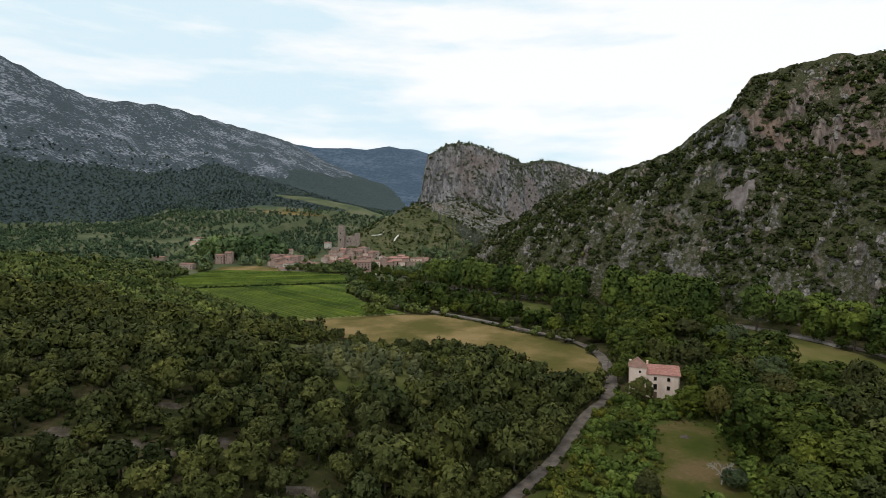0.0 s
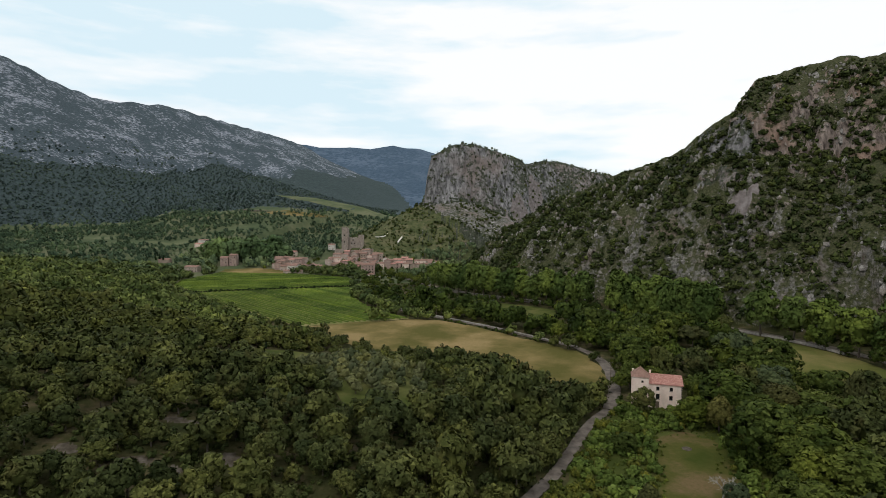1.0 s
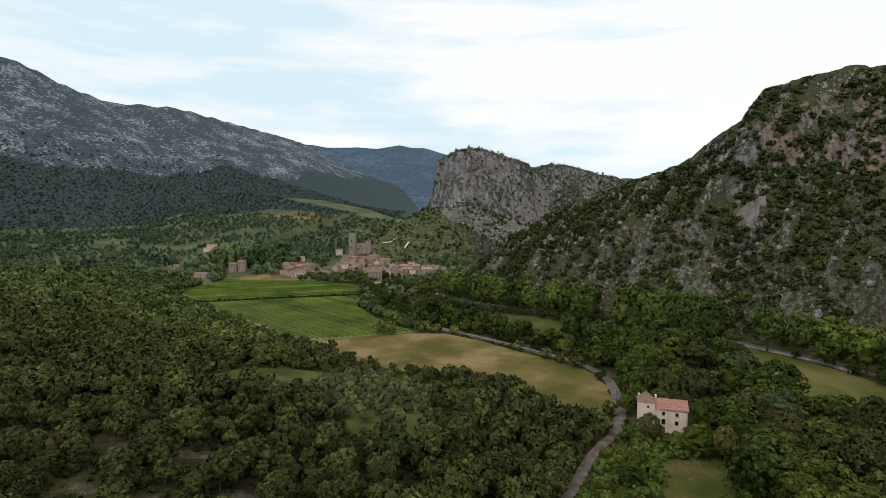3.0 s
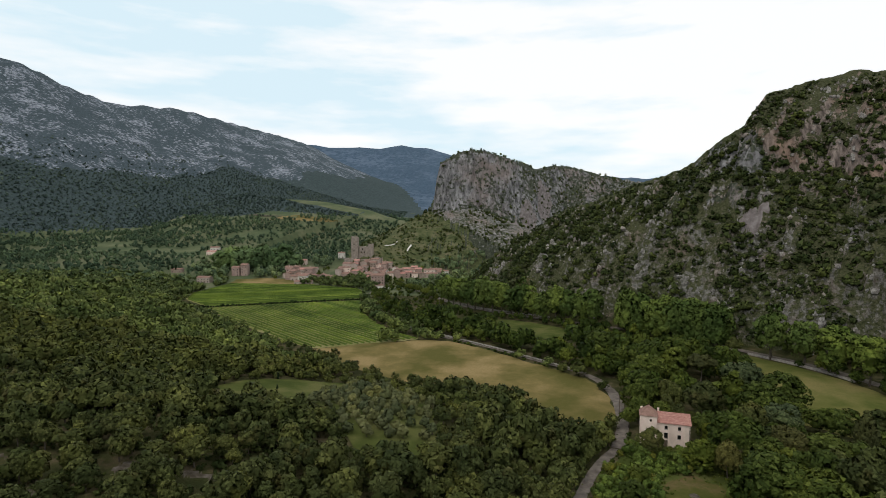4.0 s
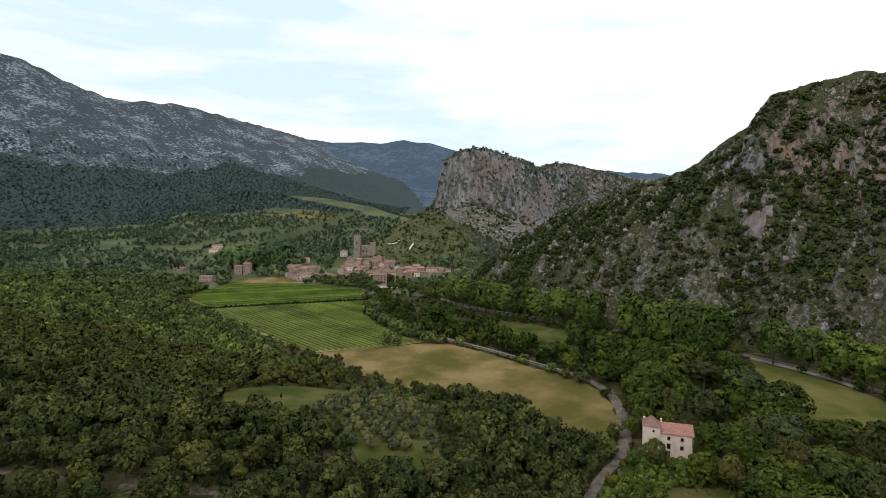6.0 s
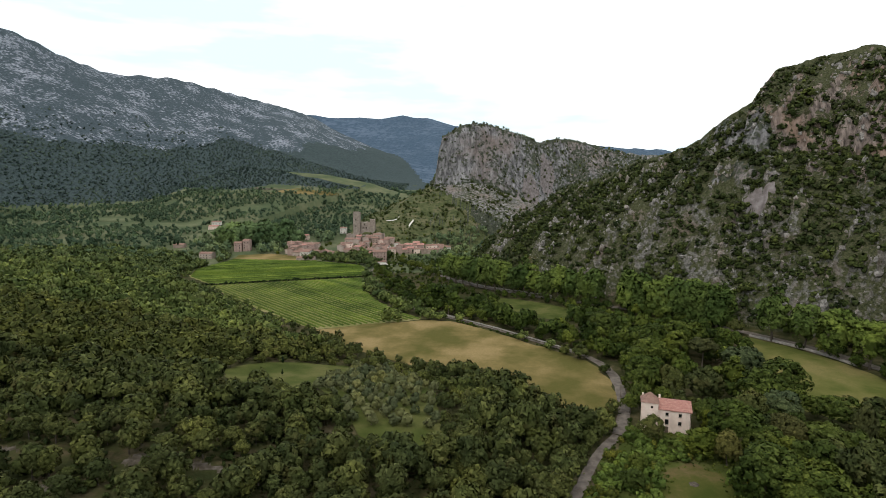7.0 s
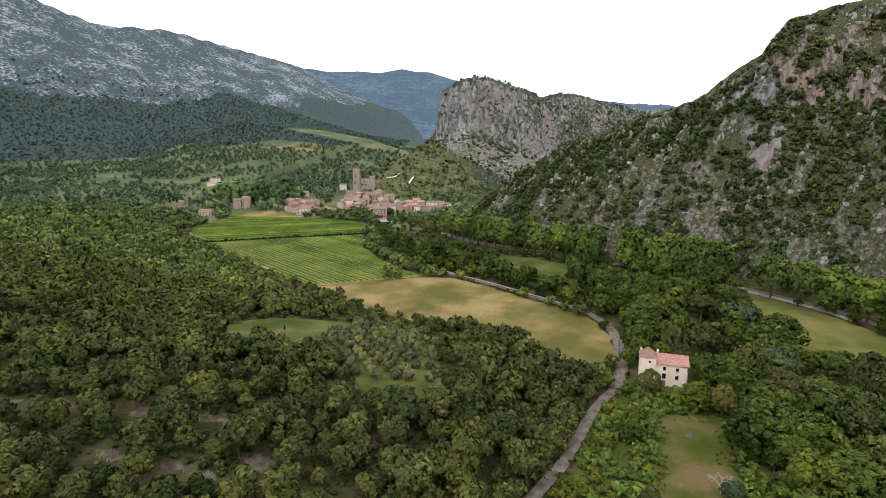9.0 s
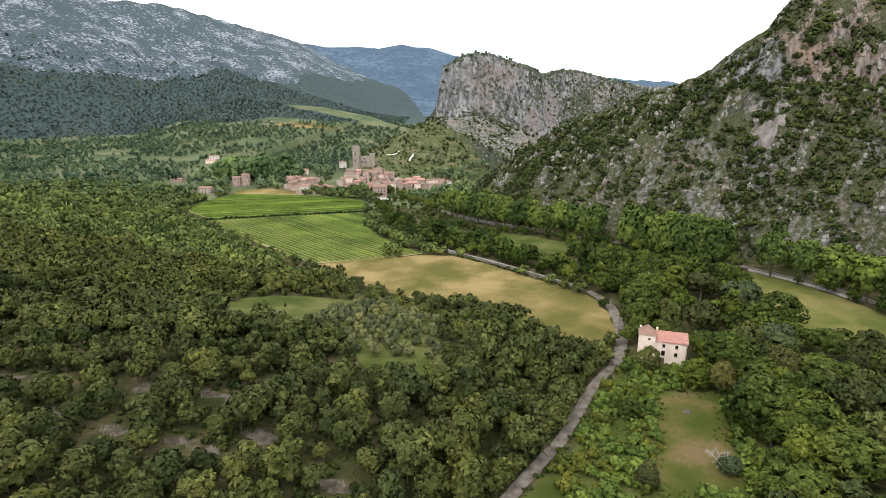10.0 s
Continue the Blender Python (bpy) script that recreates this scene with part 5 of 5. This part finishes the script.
def window(parent, x, z, w=0.9, h=1.3, y=-0.04, depth=0.0, name="window"):
    """Frame, dark pane and sill in the plane y of a facade."""
    fr = boxed(x - w / 2, y, z, x - w / 2 + 0.09, y + 0.10, z + h)
    box(fr, x + w / 2 - 0.09, y, z, x + w / 2, y + 0.10, z + h)
    box(fr, x - w / 2 + 0.09, y, z + h - 0.09, x + w / 2 - 0.09, y + 0.10, z + h)
    box(fr, x - w / 2 + 0.09, y, z, x + w / 2 - 0.09, y + 0.10, z + 0.09)
    ob = part(name, fr, M["wood"], parent)
    part("pane", boxed(x - w / 2 + 0.09, y + 0.02, z + 0.09, x + w / 2 - 0.09, y + 0.05, z + h - 0.09), M["glass"], ob)
    return ob


def village_house(x, y, w, d, h, turn, wall, roof_mat, label, z=None, rise=None, floors=None, group="houses of the village", name="house"):
    """A stone house with a tiled gable roof; its facade stands at x, y and looks down the valley."""
    z = min(hgt(x, y), hgt(x + w, y)) - 0.3 if z is None else z
    root = thing(name, (x, y, z), label, "house", group, turn)
    rise = rise or d * 0.16
    part("wall", gable_body(w, d, h, rise), M[wall], root)
    part("roof", moved(gable_roof(w, d, rise), Matrix.Translation((0, 0, h - 0.02))), M[roof_mat], root, "terracotta tiled roof")
    floors = floors or max(1, int(h / 2.9))
    cols = max(1, int(w / 3.4))
    for q in range(floors):
        for k in range(cols):
            if rng.uniform() < 0.86:
                zz = 0.8 + q * (h - 0.6) / floors
                tall = 1.5 if q < floors - 1 else 1.1
                if q == 0 and k == cols // 2:
                    dr = boxed((k + 0.5) * w / cols - 0.6, -0.06, 0.25, (k + 0.5) * w / cols + 0.6, 0.03, 2.4)
                    part("door", dr, M["wood"], root)
                else:
                    window(root, (k + 0.5) * w / cols + rng.uniform(-0.3, 0.3), zz, 0.95, tall)
    if rng.uniform() < 0.7:
        chimney(root, w * rng.uniform(0.15, 0.85), d * 0.5, h + rise - 0.1)
    return root


WALLS = ["ochre", "beige", "rose", "beige", "white", "rose", "pink", "beige"]
WALL_WORDS = {"ochre": "ochre stone", "beige": "beige rendered", "rose": "rose-coloured", "white": "whitewashed", "pink": "pale pink"}


def house_row(ax, ay, bx, by, count, h0, h1, d=7.5, dz=0.0):
    way = math.degrees(math.atan2(by - ay, bx - ax))
    length = math.hypot(bx - ax, by - ay)
    cuts = np.cumsum(rng.uniform(0.7, 1.3, count))
    cuts = np.concatenate([[0], cuts / cuts[-1]])
    for k in range(count):
        w = (cuts[k + 1] - cuts[k]) * length - 0.06
        px, py = ax + (bx - ax) * cuts[k], ay + (by - ay) * cuts[k] + rng.uniform(-2.2, 2.2)
        m = WALLS[int(rng.integers(len(WALLS)))]
        dd, turn = d * rng.uniform(0.85, 1.25), way + rng.uniform(-10, 10)
        if rng.uniform() < 0.3:
            px, py, w, dd, turn = px + w, py, dd, w, turn + 90
        village_house(px, py, w, dd, rng.uniform(h0 - 1.0, h1 + 1.5), turn, m, "tile" if rng.uniform() < 0.12 else "old_tile",
                      WALL_WORDS[m] + " village house with a terracotta tiled roof")


for row in ((-141, 612, -112, 606, 4, 6, 9), (-112, 604, -82, 600, 4, 7, 10), (-139, 622, -110, 618, 4, 6.5, 9.5), (-108, 616, -82, 612, 4, 7, 9.5), (-136, 633, -106, 629, 4, 6, 9),
            (-104, 627, -82, 624, 3, 6, 9.5), (-80, 611, -44, 615, 5, 5.5, 8.5), (-42, 616, -8, 620, 5, 5, 8), (-78, 622, -40, 626, 5, 5.5, 8.5), (-38, 628, -12, 631, 4, 4.5, 7),
            (-76, 634, -46, 637, 4, 5, 7.5), (-202, 611, -178, 606, 3, 5.5, 8.5), (-177, 604, -160, 601, 2, 5, 7), (-200, 622, -168, 616, 4, 5.5, 8.5), (-132, 642, -108, 638, 3, 6, 8.5),
            (-104, 640, -84, 637, 3, 5.5, 8.5), (-112, 648, -94, 646, 2, 5.5, 8), (-90, 646, -78, 645, 2, 5, 7), (-156, 591, -136, 587, 2, 5, 6.5), (-206, 634, -166, 628, 4, 7, 10), (-196, 601, -168, 595, 3, 5, 7)):
    house_row(*row)
village_house(-176, 571, 19, 8, 3.6, -2, "beige", "old_tile", "low beige farm building beside the vineyard", floors=1, name="farm_building")
village_house(-90, 558, 14, 10, 12.5, 4, "rose", "old_tile", "tall rose-coloured house at the village entrance")
village_house(-88, 549, 12, 6, 3.2, 4, "white", "old_tile", "low whitewashed house with a tiled roof by the lane", floors=1)
village_house(-104, 588, 12, 8, 7, -4, "beige", "tile", "beige rendered house facing the vineyard")
village_house(-290, 585, 15, 9, 6.0, -8, "beige", "old_tile", "detached beige house among the trees", floors=2, group="detached houses")
village_house(-266, 622, 9, 9, 10.5, 5, "rose", "old_tile", "tall rose-coloured house among the trees", group="detached houses")
village_house(-256, 624, 8, 9, 13.0, 5, "rose", "old_tile", "narrow rose-coloured house among the trees", group="detached houses")
village_house(-372, 795, 13, 9, 7.5, 10, "white", "old_tile", "whitewashed house above the terraces", group="detached houses")
village_house(-366, 770, 16, 9, 5.5, -5, "pink", "tile", "pale pink house below the terraces", group="detached houses")
village_house(-349, 640, 13, 8, 4.5, 5, "ochre", "old_tile", "low ochre farmhouse on the slope", floors=1, group="detached houses")
village_house(-205, 690, 9, 8, 6.5, 0, "pink", "tile", "pale house behind the village trees", group="detached houses")
village_house(-156, 700, 8, 8, 7.0, 0, "white", "old_tile", "small whitewashed house above the village", z=20, group="detached houses")
village_house(-16, 396, 9, 6, 2.8, 6, "white", "old_tile", "low whitewashed outbuilding among the trees", floors=1, name="outbuilding")


# the castle on the nose of the spur
def battered(w, d, h, top=0.9, ragged=0.0, seed=1):
    """A massive wall or tower, slightly tapering, with a worn top."""
    r = random.Random(seed)
    bm = bmesh.new()
    nx_, nz_ = max(2, int(w / 1.6)), max(3, int(h / 2.2))
    bmesh.ops.create_grid(bm, x_segments=nx_, y_segments=max(2, int(d / 1.6)), size=0.5)
    geo = bmesh.ops.extrude_face_region(bm, geom=bm.faces[:])
    up = [v for v in geo["geom"] if isinstance(v, bmesh.types.BMVert)]
    for v in bm.verts:
        v.co.x, v.co.y = (v.co.x + 0.5) * w, (v.co.y + 0.5) * d
    for v in up:
        v.co.z = h - ragged * r.random()
        v.co.x, v.co.y = (v.co.x - w / 2) * top + w / 2, (v.co.y - d / 2) * top + d / 2
    bmesh.ops.recalc_face_normals(bm, faces=bm.faces)
    return bm


castle = thing("castle", (-128, 656, 14), "ruined castle of weathered stone above the village", "castle")


def keep(name, x, y, z, w, d, h, ragged, seed, label=""):
    return part(name, moved(battered(w, d, h, 0.94, ragged, seed), Matrix.Translation((x + 128, y - 656, z - 14))), M["castle"], castle, label)


t1 = keep("round_tower", -130, 657, 14, 8.5, 8.5, 36.5, 0.8, 3, "tall square stone tower")
for k in range(4):
    part("merlon", boxed(2.0 * k - 1.6, 1.2, 36.0, 2.0 * k - 0.6, 2.2, 37.6), M["castle"], castle)
keep("hall", -121.6, 659, 16, 12.5, 9, 22.5, 2.0, 4)
keep("small_tower", -109.5, 658, 18, 6.5, 6.5, 23.5, 0.8, 5)
keep("curtain_wall", -138, 651, 8, 20, 2.2, 17.0, 3.0, 6)
keep("curtain_wall", -118, 651.5, 10, 18, 2.0, 13.5, 2.5, 7)
keep("ruined_wall", -101, 653, 14, 11, 1.8, 12.0, 3.5, 8)
for (wx_, wz_) in ((-126.5, 40), (-126.5, 32), (-118, 30), (-114, 30), (-106.8, 34), (-116, 34)):
    part("window", boxed(wx_ + 128 - 0.5, (0.85 if wx_ < -125 else 2.6) - 0.0, wz_ - 14, wx_ + 128 + 0.5, (0.85 if wx_ < -125 else 2.6) + 0.35, wz_ - 14 + 1.8), M["glass"], castle)

# pale zigzag path on the grassy spur
ribbon("hill_path", [(-58, 694), (-60, 688), (-62.5, 680), (-64, 676)], 2.2, M["white"], "short pale path climbing the grassy slope", "path", 0.9)
ribbon("hill_path", [(-92, 684), (-84, 686), (-78, 691), (-77, 696)], 1.3, M["white"], "pale bend of the path on the slope", "path", 0.9)


# ---------------------------------------------------------------- the pink house by the lane
def pink_house():
    root = thing("farmhouse", (69.0, 178.0, -2.7), "three-storey pale pink farmhouse with a stair tower beside the lane", "house", turn=-17)
    w, d, h, rise, th = 10.4, 9.5, 8.6, 2.0, 0.55
    holes = [(2.2, 0.2, 3.5, 2.6), (2.3, 3.3, 3.5, 5.2), (2.4, 6.4, 3.4, 7.6), (6.5, 3.4, 7.6, 4.8), (6.6, 6.4, 7.6, 7.6)]
    front = part("front_wall", pierced(w, h, th, holes), M["pink"], root)
    part("back_wall", moved(boxed(0, 0, 0, w, th, h), Matrix.Translation((0, d - th, 0))), M["pink"], root)
    for x0, nm in ((0, "side_wall"), (w - th, "side_wall")):
        bm = bmesh.new()
        prof = [(th, 0), (d - th, 0), (d - th, h), (d / 2, h + rise), (th, h)]
        a = [bm.verts.new((x0, yy, zz)) for yy, zz in prof]
        b = [bm.verts.new((x0 + th, yy, zz)) for yy, zz in prof]
        for k in range(5):
            q = (k + 1) % 5
            bm.faces.new((a[k], a[q], b[q], b[k]))
        bm.faces.new(a)
        bm.faces.new(b)
        bmesh.ops.recalc_face_normals(bm, faces=bm.faces)
        part(nm, bm, M["pink"], root)
    part("ground_floor", boxed(th, th, 0, w - th, d - th, 0.15), M["wood"], root)
    part("upper_floor", boxed(th, th, h - 0.3, w - th, d - th, h - 0.1), M["wood"], root)
    for o in holes[1:]:
        window(root, (o[0] + o[2]) / 2, o[1], o[2] - o[0], o[3] - o[1], 0.22)
        part("sill", boxed(o[0] - 0.1, -0.08, o[1] - 0.1, o[2] + 0.1, 0.2, o[1]), M["stone"], root)
    part("door", boxed(2.25, 0.25, 0.2, 3.45, 0.33, 2.58), M["wood"], root, "dark wooden door")
    roof = part("roof", moved(gable_roof(w, d, rise, 0.4), Matrix.Translation((0, 0, h))), M["tile"], root, "faded terracotta tiled roof")
    # courses of round tiles running down both slopes
    ny = 34
    slope = math.atan2(rise, d / 2)
    run = math.hypot(rise, d / 2) + 0.4
    bm = bmesh.new()
    bmesh.ops.create_cone(bm, segments=6, radius1=0.105, radius2=0.085, depth=run, cap_ends=True)
    tile_me = from_bm("tile_course", bm, M["tile"])
    for k in range(ny):
        for s in (1, -1):
            ob = new("tile_course", tile_me)
            ob.parent = roof
            yy = d / 2 - s * (d / 4 + 0.2)
            ob.matrix_basis = Matrix.Translation((-0.3 + (w + 0.6) * (k + 0.5) / ny, yy, h + rise / 2 + 0.16)) @ Matrix.Rotation(s * (math.pi / 2 - slope) * -1, 4, "X")
    chimney(root, 0.6, d * 0.52, h + rise - 0.2, 1.3, 0.6, "pink")
    # tower at the corner
    tw, tz = 5.4, 10.6
    tower = part("tower", moved(pierced(tw, tz, 0.5, [(3.0, 8.6, 3.7, 9.5), (2.9, 5.6, 3.5, 6.4)]), Matrix.Translation((-tw, -0.6, 0))), M["pink"], root)
    for m in (boxed(-tw, -0.1, 0, -tw + 0.5, tw - 0.6, tz), boxed(-0.5, -0.1, 0, -0.01, tw - 0.6, tz), boxed(-tw + 0.5, tw - 1.1, 0, -0.5, tw - 0.6, tz)):
        part("tower_wall", m, M["pink"], root)
    for x0, z0, x1, z1 in ((3.0, 8.6, 3.7, 9.5), (2.9, 5.6, 3.5, 6.4)):
        window(root, -tw + (x0 + x1) / 2, z0, x1 - x0, z1 - z0, -0.35)
    bm = bmesh.new()
    bmesh.ops.create_cone(bm, segments=4, radius1=4.3, radius2=0.12, depth=3.0, cap_ends=True, matrix=Matrix.Rotation(math.pi / 4, 4, "Z"))
    moved(bm, Matrix.Translation((-tw / 2, tw / 2 - 0.6, tz + 1.5)))
    part("tower_roof", bm, M["old_tile"], root, "pyramid roof of terracotta tiles")
    chimney(root, -tw + 0.5, tw - 0.2, 9.0, 2.6, 0.6, "pink")
    part("drainpipe", boxed(w - 0.25, -0.1, 0.2, w - 0.13, 0.0, h), M["glass"], root)


pink_house()

# ---------------------------------------------------------------- walls, poles and single plants


def stone_wall(pts, h, w, label, pale="stone"):
    x, y, way = along(pts, 1.5)
    n = len(x)
    root = thing("stone_wall", (float(x[0]), float(y[0]), 0), label, "wall")
    vs = []
    top = h * rng.uniform(0.85, 1.1, n)
    g = land(x, y, False)
    for k, up in ((-1, 0), (-0.85, 1), (0.85, 1), (1, 0)):
        vs.append(np.column_stack([x - np.sin(way) * w / 2 * k - x[0], y + np.cos(way) * w / 2 * k - y[0], g - 0.3 + up * (top + 0.3)]))
    v = np.concatenate(vs)
    f = []
    for r in range(3):
        a = np.arange(n - 1) + r * n
        f += [np.stack([a, a + 1, a + n + 1], -1), np.stack([a, a + n + 1, a + n], -1)]
    ob = new("masonry", raw_mesh("masonry", v, np.concatenate(f), [M[pale]]))
    ob.parent = root


stone_wall([(160, 290), (173, 272.5), (181.5, 255), (184.5, 243)], 1.3, 0.7, "pale dry-stone wall along the road", "stone")
stone_wall([(198, 236), (203, 226), (208, 214)], 1.0, 0.8, "pale parapet where the track leaves the road", "stone")
stone_wall([(-2, 326), (-26, 346), (-43, 378)], 1.1, 0.6, "grey dry-stone wall beside the lane")
stone_wall([(64, 256.5), (41, 282), (20, 305), (0, 325)], 0.65, 0.45, "low grey dry-stone wall along the meadow")
stone_wall([(70, 392), (42, 413), (20, 431), (0, 458)], 1.0, 0.6, "pale wall along the avenue", "stone")
stone_wall([(-86, 546), (-70, 548), (-58, 550)], 1.6, 0.7, "whitewashed terrace wall below the village", "white")


def wooden_pole(x, y, h):
    root = thing("telegraph_pole", (x, y, hgt(x, y) - 0.1), "dark wooden telegraph pole beside the lane", "pole", "telegraph poles")
    bm = bmesh.new()
    bmesh.ops.create_cone(bm, segments=8, radius1=0.14, radius2=0.09, depth=h, cap_ends=True, matrix=Matrix.Translation((0, 0, h / 2)))
    part("post", bm, M["wood"], root)
    part("crossbar", boxed(-0.6, -0.05, h - 0.5, 0.6, 0.05, h - 0.38), M["wood"], root)
    for k in (-0.5, 0.5):
        bm = bmesh.new()
        bmesh.ops.create_cone(bm, segments=8, radius1=0.05, radius2=0.03, depth=0.2, cap_ends=True, matrix=Matrix.Translation((k, 0, h - 0.28)))
        part("insulator", bm, M["white"], root)


wooden_pole(64.8, 206, 7.5)
wooden_pole(63, 261, 7.0)
wooden_pole(-6, 330, 7.0)

cyp = tree_kind("cypress", "slender dark green cypress", "tree", "cypress", 2, lambda: crown(0.9, 0.2, 9.0, 9, 40, 0.5, 80, 0.2, narrow=0.5, tuft=12), lambda: trunk(1.5, 0.12, 0.4, 3), "cypresses")
for px, py, sz in ((-352, 640, 1.2), (-348, 642, 1.35), (-343, 641, 1.15), (-378, 800, 1.2), (-245, 632, 1.0), (-110, 598, 0.8), (-96, 596, 0.7), (-52, 612, 0.8), (-240, 690, 1.3), (-76, 222, 0.55), (-70, 203, 0.42)):
    plant(cyp, px, py, sz)


def dead_tree(x, y):
    root = thing("dead_tree", (x, y, hgt(x, y) - 0.2), "bare pale dead tree at the edge of the clearing", "tree")
    pieces = [limb((0, 0, 0), (0.2, 0.1, 2.2), 0.22, 0.15)]

    def grow(a, way, length, r, depth):
        b = np.array(a) + np.array(way) * length
        pieces.append(limb(a, b, r, r * 0.6, 5))
        if depth:
            for _ in range(3):
                w = np.array(way) + rng.normal(scale=0.55, size=3)
                grow(b, w / np.linalg.norm(w), length * 0.72, r * 0.6, depth - 1)
    for k in range(5):
        an = k * 1.26
        grow((0.2, 0.1, 2.1), (0.6 * math.cos(an), 0.6 * math.sin(an), 0.75), 1.7, 0.11, 3)
    v, f = joined(pieces)
    ob = new("limbwork", raw_mesh("limbwork", v, f, [M["dead"]]))
    ob.parent = root


dead_tree(64, 119)
# ring of ashes in the clearing
bm = bmesh.new()
bmesh.ops.create_cone(bm, segments=16, radius1=1.5, radius2=0.7, depth=0.35, cap_ends=True)
for v in bm.verts:
    v.co += Vector((rng.uniform(-0.15, 0.15), rng.uniform(-0.15, 0.15), rng.uniform(-0.05, 0.08)))
ash = new("ash_heap", from_bm("ash_heap", bm, M["soil"]))
ash.location = (67.4, 145.2, hgt(67.4, 145.2) + 0.38)
tagged(ash, "grey heap of ashes on the grass of the clearing", "ash heap")

# far plots on the opposite slope and the terraces of the upper valley
plot("hill_field", [(-388, 1203), (-330, 1203), (-297, 1199), (-230, 1190), (-185, 1178), (-140, 1158), (-150, 1120), (-215, 1130), (-262, 1140), (-330, 1165)], M["terrace"], "pale green field on the far slope", "field", 0.8, 12)
plot("hill_field", [(-345, 1040), (-285, 1055), (-230, 1052), (-245, 1032), (-300, 1012), (-360, 1015)], M["meadow"], "bare yellowish field below the mountain", "field", 0.8, 12)
plot("quarry_scar", [(-426, 1068), (-405, 1072), (-345, 1048), (-330, 1040), (-360, 1046), (-405, 1058)], M["soil"], "pale strip of bare ground at the wood's edge", "soil", 0.9, 10)
for poly in TERRACES:
    plot("terrace_field", poly, M["terrace"], "pale green terraced plot in the upper valley", "field", 0.5, 10)
vx, vy = scatter(-210, 10, 555, 665, 9.0)
vo = ((vy > 606) | (rng.uniform(size=len(vx)) < 0.2)) & (fbm(vx / 15, vy / 15, 2, 87) > 0.52) & (zone(vx, vy) != 1) & ~inside(vx, vy, VINE_FAR) & (rng.uniform(size=len(vx)) < 0.6)
stand("village_trees", far_oak, vx[vo], vy[vo], np.clip(rng.normal(0.75, 0.2, vo.sum()), 0.4, 1.2), [M["broadleaf"]], "garden trees among the village houses", "trees")
gx2, gy2 = scatter(-310, -205, 640, 720, 8.0)
go = away_from_houses(gx2, gy2) & inside(gx2, gy2, [(-300, 650), (-285, 700), (-240, 715), (-212, 690), (-215, 655), (-245, 645)]) | inside(gx2, gy2, [(-205, 640), (-205, 680), (-160, 690), (-150, 660), (-168, 636)])
stand("poplar_grove", mid_leafy, gx2[go], gy2[go], np.clip(rng.normal(1.9, 0.3, go.sum()), 1.2, 2.6), [M["poplar_grove"]], "grove of tall pale green trees beside the village", "woods")
wx2, wy2 = scatter(-330, 60, 560, 720, 7.0)
wo = (fbm(wx2 / 22, wy2 / 22, 3, 92) > 0.47) & away_from_houses(wx2, wy2) & np.isin(zone(wx2, wy2), (0, 7)) & free(wx2, wy2, 2) & ~inside(wx2, wy2, [(-205, 596), (-205, 632), (-140, 652), (-75, 652), (-4, 636), (-4, 606), (-80, 552), (-100, 556), (-180, 566)])
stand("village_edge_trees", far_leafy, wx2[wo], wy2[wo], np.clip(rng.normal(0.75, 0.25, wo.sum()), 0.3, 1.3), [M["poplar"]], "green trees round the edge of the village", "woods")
